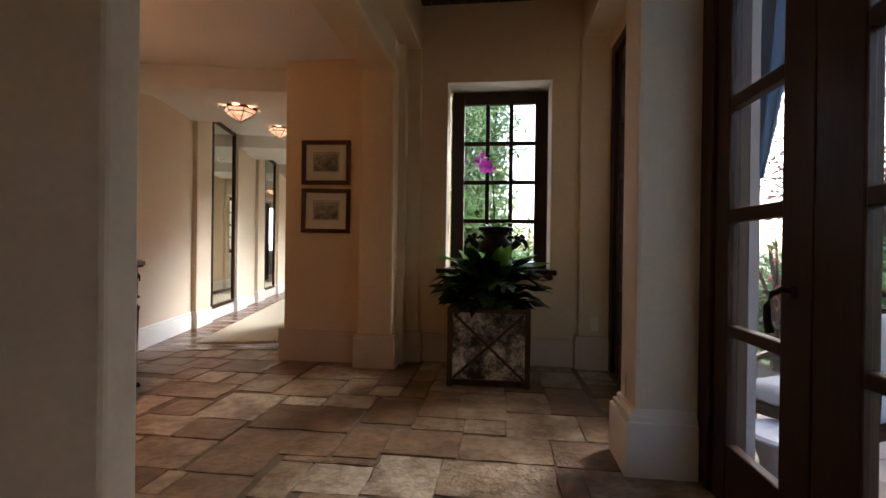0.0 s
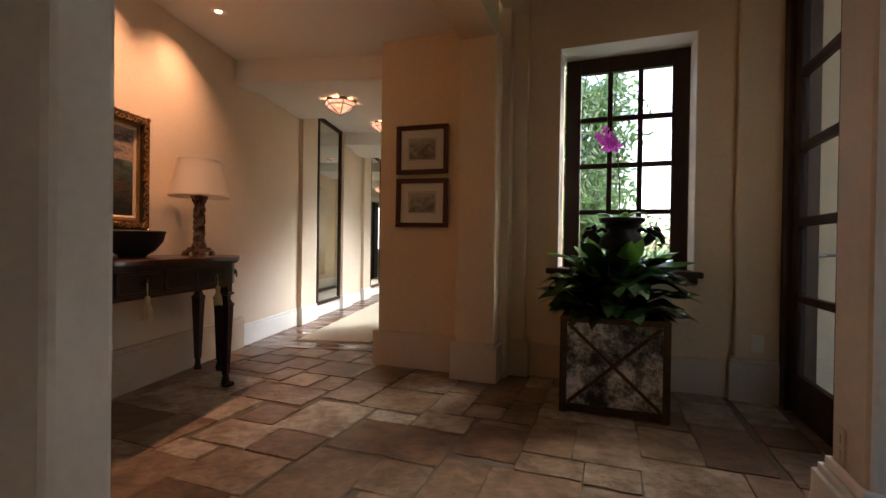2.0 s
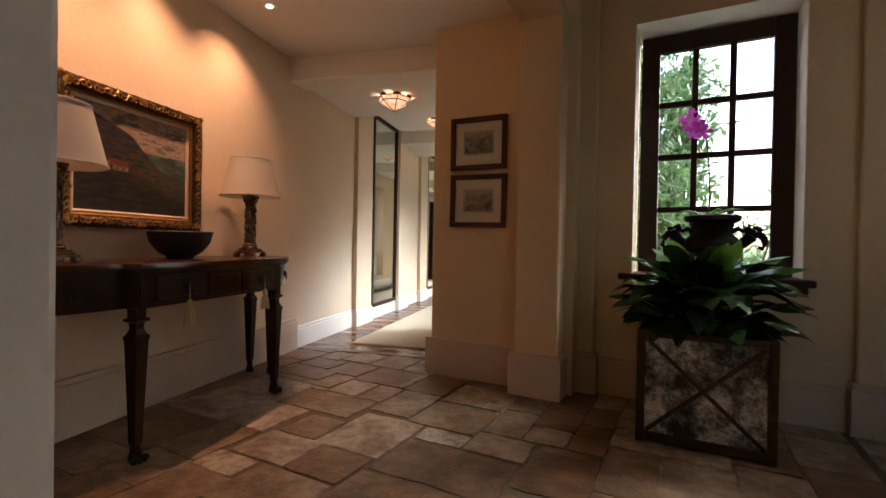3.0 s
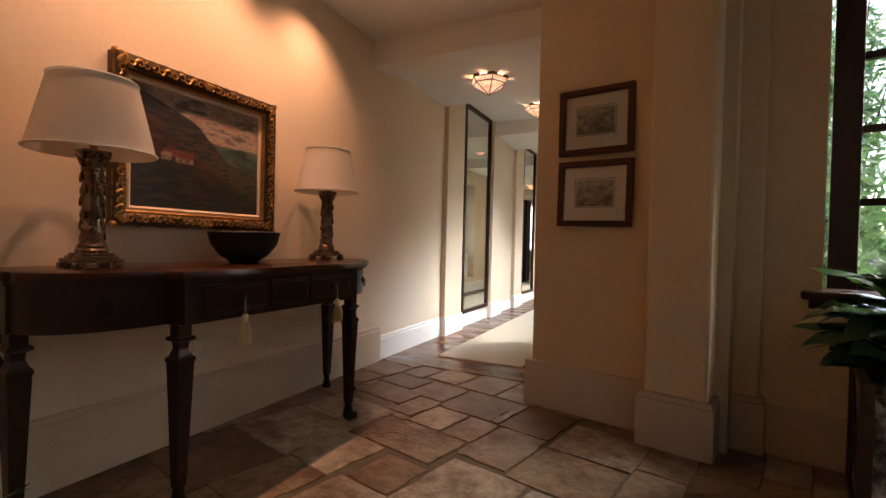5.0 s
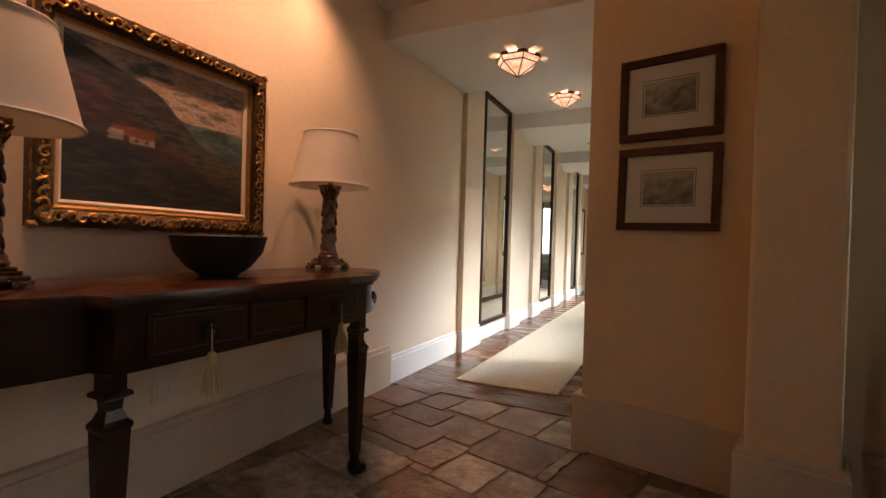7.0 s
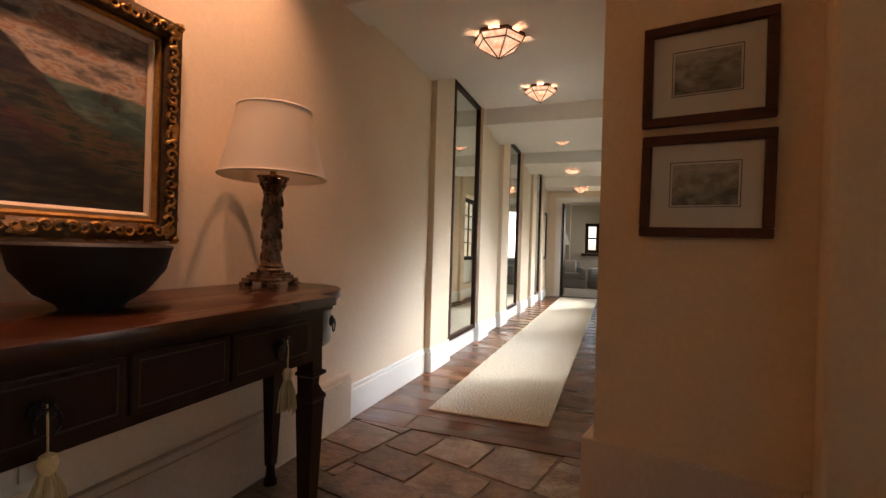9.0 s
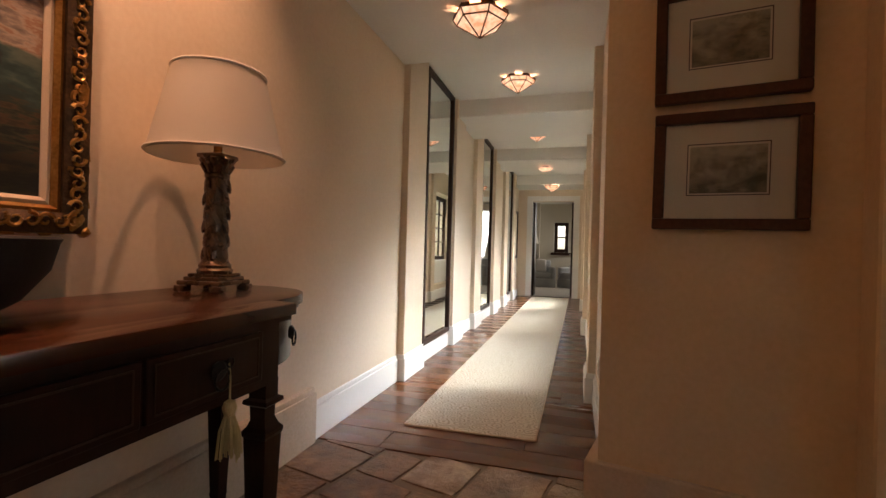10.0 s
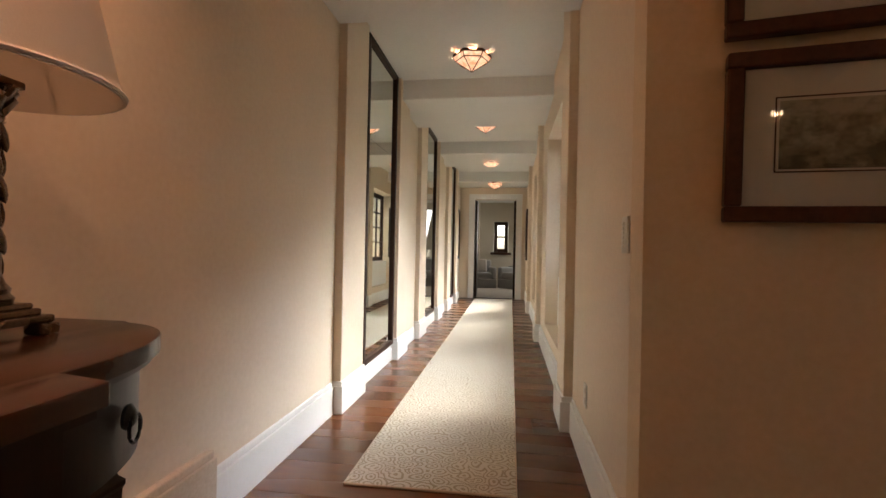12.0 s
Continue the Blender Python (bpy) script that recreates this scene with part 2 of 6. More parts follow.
def flagstone():
    """Worn limestone: warm cream to brown from stone to stone, pitted and scored."""
    m, n, l, p = shader("worn_limestone")
    co, info = n.new("ShaderNodeTexCoord"), n.new("ShaderNodeObjectInfo")
    off = n.new("ShaderNodeVectorMath")
    off.operation = "MULTIPLY_ADD"
    off.inputs[1].default_value = (37, 19, 7)
    l.new(info.outputs["Random"], off.inputs[0])
    l.new(co.outputs["Object"], off.inputs[2])
    big, mid, pit = n.new("ShaderNodeTexNoise"), n.new("ShaderNodeTexNoise"), n.new("ShaderNodeTexNoise")
    for t, s, d, r in ((big, 4.5, 6, 0.65), (mid, 18, 8, 0.72), (pit, 42, 3, 0.5)):
        t.inputs["Scale"].default_value, t.inputs["Detail"].default_value, t.inputs["Roughness"].default_value = s, d, r
        l.new(off.outputs[0], t.inputs["Vector"])
    tone = n.new("ShaderNodeValToRGB")
    tone.color_ramp.elements[0].color, tone.color_ramp.elements[1].color = (0.22, 0.12, 0.06, 1), (0.56, 0.48, 0.38, 1)
    e = tone.color_ramp.elements.new(0.35)
    e.color = (0.32, 0.21, 0.125, 1)
    e = tone.color_ramp.elements.new(0.7)
    e.color = (0.42, 0.32, 0.22, 1)
    l.new(info.outputs["Random"], tone.inputs["Fac"])
    stain = n.new("ShaderNodeValToRGB")
    stain.color_ramp.elements[0].position, stain.color_ramp.elements[1].position = 0.35, 0.62
    stain.color_ramp.elements[0].color, stain.color_ramp.elements[1].color = (0.40, 0.29, 0.20, 1), (1, 1, 1, 1)
    l.new(big.outputs["Fac"], stain.inputs["Fac"])
    grain = n.new("ShaderNodeValToRGB")
    grain.color_ramp.elements[0].position, grain.color_ramp.elements[1].position = 0.3, 0.6
    grain.color_ramp.elements[0].color, grain.color_ramp.elements[1].color = (0.58, 0.53, 0.48, 1), (1.05, 1.04, 1.02, 1)
    l.new(mid.outputs["Fac"], grain.inputs["Fac"])
    c1, c2 = n.new("ShaderNodeMix"), n.new("ShaderNodeMix")
    for c in (c1, c2):
        c.data_type, c.blend_type = "RGBA", "MULTIPLY"
        c.inputs["Factor"].default_value = 1.0
    l.new(tone.outputs["Color"], c1.inputs["A"])
    l.new(stain.outputs["Color"], c1.inputs["B"])
    l.new(c1.outputs["Result"], c2.inputs["A"])
    l.new(grain.outputs["Color"], c2.inputs["B"])
    l.new(c2.outputs["Result"], p.inputs["Base Color"])
    # some stones are chiselled, others worn smooth
    chis = n.new("ShaderNodeMath")
    chis.operation, chis.use_clamp = "MULTIPLY_ADD", True
    chis.inputs[1].default_value, chis.inputs[2].default_value = 8.0, -5.6
    sh = n.new("ShaderNodeMath")
    sh.operation = "FRACT"
    m7 = n.new("ShaderNodeMath")
    m7.operation = "MULTIPLY"
    m7.inputs[1].default_value = 7.31
    l.new(info.outputs["Random"], m7.inputs[0])
    l.new(m7.outputs[0], sh.inputs[0])
    l.new(sh.outputs[0], chis.inputs[0])
    hgt = n.new("ShaderNodeMath")
    hgt.operation = "MULTIPLY_ADD"
    l.new(pit.outputs["Fac"], hgt.inputs[0])
    l.new(chis.outputs[0], hgt.inputs[1])
    l.new(mid.outputs["Fac"], hgt.inputs[2])
    bp = n.new("ShaderNodeBump")
    bp.inputs["Strength"].default_value, bp.inputs["Distance"].default_value = 0.7, 0.016
    l.new(hgt.outputs[0], bp.inputs["Height"])
    l.new(bp.outputs["Normal"], p.inputs["Normal"])
    rr = n.new("ShaderNodeMapRange")
    rr.inputs["To Min"].default_value, rr.inputs["To Max"].default_value = 0.20, 0.62
    l.new(mid.outputs["Fac"], rr.inputs["Value"])
    l.new(rr.outputs["Result"], p.inputs["Roughness"])
    return m


FLAGSTONE = flagstone()


def glow(name, color, strength):
    m, n, l, p = shader(name)
    p.inputs["Base Color"].default_value = (*color, 1)
    p.inputs["Emission Color"].default_value = (*color, 1)
    p.inputs["Emission Strength"].default_value = strength
    return m


BULB = glow("bulb_glow", (1.0, 0.72, 0.45), 1.8)


def mica():
    """Amber mica panes lit from behind."""
    m, n, l, p = shader("lit_mica")
    co, t, r = n.new("ShaderNodeTexCoord"), n.new("ShaderNodeTexNoise"), n.new("ShaderNodeValToRGB")
    t.inputs["Scale"].default_value, t.inputs["Detail"].default_value = 22, 6
    l.new(co.outputs["Object"], t.inputs["Vector"])
    r.color_ramp.elements[0].position, r.color_ramp.elements[1].position = 0.35, 0.68
    r.color_ramp.elements[0].color, r.color_ramp.elements[1].color = (0.80, 0.30, 0.15, 1), (1.0, 0.66, 0.44, 1)
    l.new(t.outputs["Fac"], r.inputs["Fac"])
    l.new(r.outputs["Color"], p.inputs["Base Color"])
    l.new(r.outputs["Color"], p.inputs["Emission Color"])
    p.inputs["Emission Strength"].default_value = 0.16
    p.inputs["Roughness"].default_value = 0.3
    return m


MICA = mica()


def runner_weave():
    """Cream runner with a taupe scroll pattern in the pile."""
    m, n, l, p = shader("patterned_runner")
    co, warp, mp = n.new("ShaderNodeTexCoord"), n.new("ShaderNodeTexNoise"), n.new("ShaderNodeVectorMath")
    warp.inputs["Scale"].default_value, warp.inputs["Detail"].default_value = 6, 1
    l.new(co.outputs["Object"], warp.inputs["Vector"])
    mp.operation = "MULTIPLY_ADD"
    mp.inputs[1].default_value = (0.11, 0.11, 0.0)
    l.new(warp.outputs["Color"], mp.inputs[0])
    l.new(co.outputs["Object"], mp.inputs[2])
    vor = n.new("ShaderNodeTexVoronoi")
    vor.feature, vor.voronoi_dimensions = "F1", "2D"
    vor.inputs["Scale"].default_value = 14
    l.new(mp.outputs[0], vor.inputs["Vector"])
    rings = n.new("ShaderNodeMath")
    rings.operation = "MULTIPLY"
    rings.inputs[1].default_value = 22
    l.new(vor.outputs["Distance"], rings.inputs[0])
    sn = n.new("ShaderNodeMath")
    sn.operation = "SINE"
    l.new(rings.outputs[0], sn.inputs[0])
    fine = n.new("ShaderNodeTexNoise")
    fine.inputs["Scale"].default_value, fine.inputs["Detail"].default_value = 9, 4
    l.new(co.outputs["Object"], fine.inputs["Vector"])
    wear = n.new("ShaderNodeMath")
    wear.operation = "MULTIPLY"
    l.new(sn.outputs[0], wear.inputs[0])
    l.new(fine.outputs["Fac"], wear.inputs[1])
    r = n.new("ShaderNodeValToRGB")
    r.color_ramp.elements[0].position, r.color_ramp.elements[1].position = 0.08, 0.28
    r.color_ramp.elements[0].color, r.color_ramp.elements[1].color = (0.64, 0.585, 0.48, 1), (0.40, 0.33, 0.225, 1)
    l.new(wear.outputs[0], r.inputs["Fac"])
    l.new(r.outputs["Color"], p.inputs["Base Color"])
    p.inputs["Roughness"].default_value = 0.95
    pile = n.new("ShaderNodeTexNoise")
    pile.inputs["Scale"].default_value = 400
    l.new(co.outputs["Object"], pile.inputs["Vector"])
    bp = n.new("ShaderNodeBump")
    bp.inputs["Strength"].default_value, bp.inputs["Distance"].default_value = 0.4, 0.004
    l.new(pile.outputs["Fac"], bp.inputs["Height"])
    l.new(bp.outputs["Normal"], p.inputs["Normal"])
    return m


RUNNER = runner_weave()


def seascape():
    """An oil painting: dusk sky, dark headland, teal sea, a red-roofed cottage on a dark slope. x: -0.5 to 0.5, z: -0.5 to 0.5 of the canvas."""
    m, n, l, p = shader("oil_seascape")
    co, sep = n.new("ShaderNodeTexCoord"), n.new("ShaderNodeSeparateXYZ")
    l.new(co.outputs["Object"], sep.inputs[0])
    stroke = n.new("ShaderNodeTexNoise")
    smap = n.new("ShaderNodeMapping")
    smap.inputs["Scale"].default_value = (1, 1, 2.2)
    smap.inputs["Rotation"].default_value = (0, 0.12, 0)
    l.new(co.outputs["Object"], smap.inputs["Vector"])
    l.new(smap.outputs["Vector"], stroke.inputs["Vector"])
    stroke.inputs["Scale"].default_value, stroke.inputs["Detail"].default_value, stroke.inputs["Roughness"].default_value = 7, 8, 0.6

    def calc(op, a, b, c=None):
        k = n.new("ShaderNodeMath")
        k.operation = op
        for i, v in enumerate((a, b, c)):
            if v is None:
                continue
            if isinstance(v, (int, float)):
                k.inputs[i].default_value = v
            else:
                l.new(v, k.inputs[i])
        return k.outputs[0]

    def ramp(fac, *stops):
        r = n.new("ShaderNodeValToRGB")
        while len(r.color_ramp.elements) < len(stops):
            r.color_ramp.elements.new(0.5)
        for e, (pos, col) in zip(r.color_ramp.elements, stops):
            e.position, e.color = pos, (*col, 1)
        l.new(fac, r.inputs["Fac"])
        return r.outputs["Color"]

    def over(fac, a, b):
        x = n.new("ShaderNodeMix")
        x.data_type = "RGBA"
        l.new(fac, x.inputs["Factor"])
        l.new(a, x.inputs["A"])
        l.new(b, x.inputs["B"])
        return x.outputs["Result"]

    def mask(v, soft):
        k = n.new("ShaderNodeMapRange")
        k.inputs["From Min"].default_value, k.inputs["From Max"].default_value = -soft, soft
        l.new(v, k.inputs["Value"])
        return k.outputs["Result"]

    dab = n.new("ShaderNodeTexNoise")
    dmap = n.new("ShaderNodeMapping")
    dmap.inputs["Scale"].default_value, dmap.inputs["Rotation"].default_value = (1, 1, 3.4), (0, -0.42, 0)
    l.new(co.outputs["Object"], dmap.inputs["Vector"])
    l.new(dmap.outputs["Vector"], dab.inputs["Vector"])
    dab.inputs["Scale"].default_value, dab.inputs["Detail"].default_value, dab.inputs["Roughness"].default_value = 11, 5, 0.55
    X, Z, S, D = calc("MULTIPLY", sep.outputs["X"], -1.0), sep.outputs["Z"], stroke.outputs["Fac"], dab.outputs["Fac"]
    wob = calc("MULTIPLY_ADD", D, 0.16, -0.08)
    skyc = ramp(S, (0.36, (0.10, 0.085, 0.08)), (0.45, (0.24, 0.19, 0.16)), (0.52, (0.40, 0.32, 0.25)), (0.58, (0.30, 0.16, 0.10)), (0.66, (0.38, 0.31, 0.24)))
    sea = ramp(S, (0.38, (0.025, 0.052, 0.05)), (0.5, (0.048, 0.088, 0.078)), (0.62, (0.10, 0.135, 0.11)))
    head = ramp(D, (0.36, (0.012, 0.012, 0.015)), (0.50, (0.028, 0.024, 0.026)), (0.64, (0.065, 0.042, 0.036)))
    land = ramp(D, (0.38, (0.008, 0.011, 0.011)), (0.48, (0.016, 0.018, 0.015)), (0.56, (0.028, 0.022, 0.014)), (0.66, (0.045, 0.034, 0.020)))
    shore = ramp(D, (0.40, (0.012, 0.020, 0.018)), (0.49, (0.045, 0.050, 0.030)), (0.55, (0.085, 0.055, 0.03)), (0.62, (0.05, 0.036, 0.022)))
    heath = ramp(D, (0.40, (0.018, 0.013, 0.013)), (0.52, (0.05, 0.02, 0.015)), (0.64, (0.085, 0.034, 0.024)))
    red = ramp(S, (0.36, (0.10, 0.026, 0.015)), (0.62, (0.22, 0.065, 0.034)))
    pale = ramp(S, (0.36, (0.16, 0.125, 0.10)), (0.62, (0.33, 0.27, 0.21)))
    c = over(mask(calc("SUBTRACT", calc("ADD", 0.13, calc("MULTIPLY", wob, 0.25)), Z), 0.008), skyc, sea)

    def slope(x0, z0, x1, z1, rough):
        """How far a point lies below the line through two points, with a ragged edge."""
        k = (z1 - z0) / (x1 - x0)
        return calc("SUBTRACT", calc("ADD", calc("MULTIPLY_ADD", X, k, z0 - k * x0), calc("MULTIPLY", wob, rough)), Z)

    # headland: a long brow, then a cliff down to the sea
    brow = calc("MULTIPLY", mask(slope(-0.5, 0.47, -0.1, 0.30, 0.2), 0.01), mask(slope(-0.12, 0.36, 0.12, 0.08, 0.3), 0.01))
    c = over(brow, c, head)
    c = over(mask(slope(-0.1, 0.10, 0.5, -0.10, 1.7), 0.03), c, shore)
    c = over(mask(slope(-0.2, 0.10, 0.2, -0.22, 1.6), 0.04), c, heath)
    c = over(mask(slope(-0.4, -0.02, 0.5, -0.34, 1.5), 0.05), c, land)

    def block(x0, x1, z0, z1, col, base, soft=0.008):
        k = calc("MULTIPLY", mask(calc("SUBTRACT", calc("ADD", X, calc("MULTIPLY", wob, 0.25)), x0), soft), mask(calc("SUBTRACT", x1, X), soft))
        k2 = calc("MULTIPLY", mask(calc("SUBTRACT", Z, z0), soft), mask(calc("SUBTRACT", z1, calc("ADD", Z, calc("MULTIPLY", wob, 0.3))), soft))
        return over(calc("MULTIPLY", k, k2), base, col)

    c = block(-0.29, -0.07, -0.055, 0.005, red, c, 0.008)
    c = block(-0.30, -0.23, -0.085, -0.025, pale, c, 0.006)
    c = block(-0.20, -0.07, -0.095, -0.055, pale, c, 0.005)
    for wx in (-0.17, -0.12):
        c = block(wx, wx + 0.016, -0.085, -0.062, head, c, 0.003)
    c = block(0.30, 0.325, 0.055, 0.12, head, c, 0.006)
    c = block(0.345, 0.375, 0.04, 0.095, head, c, 0.006)
    l.new(c, p.inputs["Base Color"])
    p.inputs["Roughness"].default_value = 0.45
    bp = n.new("ShaderNodeBump")
    bp.inputs["Strength"].default_value, bp.inputs["Distance"].default_value = 0.3, 0.004
    l.new(S, bp.inputs["Height"])
    l.new(bp.outputs["Normal"], p.inputs["Normal"])
    return m


SEASCAPE = seascape()


def engraving(name, seed):
    """A faded landscape engraving."""
    m, n, l, p = shader(name)
    co, mp, t, sep = n.new("ShaderNodeTexCoord"), n.new("ShaderNodeMapping"), n.new("ShaderNodeTexNoise"), n.new("ShaderNodeSeparateXYZ")
    mp.inputs["Location"].default_value = (seed, seed * 2, 0)
    l.new(co.outputs["Object"], mp.inputs["Vector"])
    l.new(co.outputs["Object"], sep.inputs[0])
    t.inputs["Scale"].default_value, t.inputs["Detail"].default_value, t.inputs["Roughness"].default_value = 3.6, 10, 0.7
    l.new(mp.outputs["Vector"], t.inputs["Vector"])
    k = n.new("ShaderNodeMath")
    k.operation = "MULTIPLY_ADD"
    k.inputs[1].default_value = 0.22
    l.new(sep.outputs["Z"], k.inputs[0])
    l.new(t.outputs["Fac"], k.inputs[2])
    r = n.new("ShaderNodeValToRGB")
    r.color_ramp.elements[0].position, r.color_ramp.elements[1].position = 0.36, 0.62
    r.color_ramp.elements[0].color, r.color_ramp.elements[1].color = (0.13, 0.11, 0.07, 1), (0.50, 0.43, 0.29, 1)
    l.new(k.outputs[0], r.inputs["Fac"])
    l.new(r.outputs["Color"], p.inputs["Base Color"])
    p.inputs["Roughness"].default_value = 0.9
    return m


ENGRAVING_A, ENGRAVING_B = engraving("engraving_a", 3.1), engraving("engraving_b", 8.4)


# ---- builders ----
def box(bm, x0, x1, y0, y1, z0, z1, bevel=0.0):
    """A box, added to bm; bevel rounds its edges."""
    vs = bmesh.ops.create_cube(bm, size=1.0)["verts"]
    for v in vs:
        v.co = Vector(((x0 + x1) / 2 + v.co.x * (x1 - x0), (y0 + y1) / 2 + v.co.y * (y1 - y0), (z0 + z1) / 2 + v.co.z * (z1 - z0)))
    if bevel:
        es = list({e for v in vs for e in v.link_edges})
        bmesh.ops.bevel(bm, geom=es, offset=bevel, segments=2, affect="EDGES", profile=0.5)
    return bm


def boxes(*dims, bevel=0.0):
    bm = bmesh.new()
    for d in dims:
        box(bm, *d, bevel=bevel)
    return bm


def prism(points, z0, z1, bevel=0.0, bm=None):
    """An upright prism over a plan."""
    bm = bm or bmesh.new()
    low = [bm.verts.new((x, y, z0)) for x, y in points]
    top = [bm.verts.new((x, y, z1)) for x, y in points]
    k = len(points)
    fs = [bm.faces.new(low[::-1]), bm.faces.new(top)]
    fs += [bm.faces.new((low[i], low[(i + 1) % k], top[(i + 1) % k], top[i])) for i in range(k)]
    bmesh.ops.recalc_face_normals(bm, faces=fs)
    if bevel:
        es = [e for e in fs[1].edges] + [e for f in fs[2:] for e in f.edges if abs(e.verts[0].co.z - e.verts[1].co.z) > 1e-6]
        bmesh.ops.bevel(bm, geom=list(set(es)), offset=bevel, segments=2, affect="EDGES", profile=0.5)
    return bm


def lathe(profile, steps=32, bm=None, at=(0, 0)):
    """A turned shape from (radius, z) pairs."""
    bm = bm or bmesh.new()
    rings = []
    for r, z in profile:
        rings.append([bm.verts.new((at[0] + r * math.cos(2 * math.pi * i / steps), at[1] + r * math.sin(2 * math.pi * i / steps), z)) for i in range(steps)])
    for a, b in zip(rings, rings[1:]):
        for i in range(steps):
            j = (i + 1) % steps
            bm.faces.new((a[i], a[j], b[j], b[i]))
    if profile[0][0] > 1e-4:
        bm.faces.new(rings[0][::-1])
    if profile[-1][0] > 1e-4:
        bm.faces.new(rings[-1])
    bmesh.ops.remove_doubles(bm, verts=bm.verts, dist=1e-5)
    bmesh.ops.recalc_face_normals(bm, faces=bm.faces)
    return bm


def tube(bm, points, radius, sides=8, close=False):
    """A rod along points."""
    pts = [Vector(p) for p in points]
    rings = []
    for i, p in enumerate(pts):
        if close:
            d = pts[(i + 1) % len(pts)] - pts[i - 1]
        else:
            d = pts[min(i + 1, len(pts) - 1)] - pts[max(i - 1, 0)]
        d.normalize()
        s = d.cross(Vector((0, 0, 1)) if abs(d.z) < 0.9 else Vector((1, 0, 0))).normalized()
        w = s.cross(d)
        r = radius[i] if isinstance(radius, (list, tuple)) else radius
        rings.append([bm.verts.new(p + r * (math.cos(2 * math.pi * k / sides) * s + math.sin(2 * math.pi * k / sides) * w)) for k in range(sides)])
    pairs = list(zip(rings, rings[1:])) + ([(rings[-1], rings[0])] if close else [])
    for a, b in pairs:
        for k in range(sides):
            j = (k + 1) % sides
            bm.faces.new((a[k], a[j], b[j], b[k]))
    if not close:
        bm.faces.new(rings[0][::-1])
        bm.faces.new(rings[-1])
    return bm


def mesh_of(name, bm, material, smooth=False):
    bmesh.ops.recalc_face_normals(bm, faces=bm.faces)
    me = bpy.data.meshes.new(name)
    bm.to_mesh(me)
    bm.free()
    me.materials.append(material)
    if smooth:
        me.shade_smooth()
        me.set_sharp_from_angle(angle=radians(38))
    return me


def part(name, bm, material, parent=None, label="", smooth=False, m=None):
    """Links a bmesh as one mesh object, under a thing or a part."""
    ob = new(name, mesh_of(name, bm, material, smooth))
    if parent is not None:
        ob.parent = parent
    if m is not None:
        ob.matrix_basis = m
    if label:
        ob["label"] = label
    return ob


def piece(name, me, parent, m=None):
    ob = new(name, me)
    ob.parent = parent
    if m is not None:
        ob.matrix_basis = m
    return ob


def thing(name, label, category, m=None, group=""):
    ob = new(name)
    ob.empty_display_size = 0.1
    if m is not None:
        ob.matrix_basis = m
    return tagged(ob, label, category, group)


def setting(name, bm, material, label, category, m=None, smooth=False):
    return tagged(part(name, bm, material, None, "", smooth, m), label, category, kind="structure")


# ---- the setting ----
WALL_X = -2.38          # painting and mirror wall
FOYER_H = 2.70
LOW_H, BAY_H = 2.53, 2.74   # hall soffit and bays
STONE_END = 4.69
HALL_END = 13.5
HALL_R = -0.87

floor_stone = setting("floor_stone", prism([(-2.6, -3.4), tuple(wing(1.19, -3.3).xy), tuple(wing(1.19, 4.4).xy), (0.3, STONE_END), (-2.6, STONE_END)], -0.12, -0.008), MORTAR, "grey mortar bed under worn limestone flags", "stone floor")
floor_wood = setting("floor_wood", boxes((-2.6, -0.2, STONE_END, 13.7, -0.12, -0.006)), DARK_WOOD, "dark sub-floor under wide walnut planks", "wood floor")

# painting wall, one long plane with shallow mirror recesses in the hall
setting("wall_west", boxes((-2.62, WALL_X, -3.4, HALL_END, -0.12, 3.3)), PLASTER_HALL, "cream plaster wall lit by downlights and windows", "wall")


def base_run(name, dims, top, material, label, m=None):
    """A skirting of a block and a bevelled cap."""
    x0, x1, y0, y1 = dims
    bm = boxes((x0, x1, y0, y1, 0, top - 0.03), bevel=0.004)
    g = 0.008
    box(bm, x0 + g, x1 - g, y0 + g, y1 - g, top - 0.032, top, bevel=0.006)
    return setting(name, bm, material, label, "baseboard", m)


base_run("baseboard", (WALL_X - 0.03, WALL_X + 0.035, 0.2, 4.63), 0.30, STONE_BASE, "tall limestone skirting along the foyer wall")
base_run("baseboard", (WALL_X - 0.03, WALL_X + 0.018, 4.634, 5.843), 0.21, TRIM, "white painted skirting along the hall wall")

PILASTERS = ((5.865, 6.32, 1), (7.36, 7.76, 1), (8.46, 8.88, 2), (9.94, 10.34, 2), (11.02, 11.44, 3), (12.30, 12.62, 3))
for ya, yb, k in PILASTERS:
    bm = boxes((WALL_X - 0.02, WALL_X + 0.055, ya, yb, 0, BAY_H), bevel=0.006)
    setting("pilaster", bm, PLASTER_HALL, "pale plaster pilaster beside a tall mirror", "pilaster")
    base_run("baseboard", (WALL_X - 0.03, WALL_X + 0.075, ya - 0.02, yb + 0.02), 0.21, TRIM, "white painted pilaster plinth")
for ya, yb in ((6.342, 7.338), (7.782, 8.438), (8.902, 9.918), (10.362, 10.998), (11.462, 12.278), (12.642, HALL_END)):
    base_run("baseboard", (WALL_X - 0.03, WALL_X + 0.016, ya, yb), 0.15, TRIM, "low white skirting under a wall mirror")

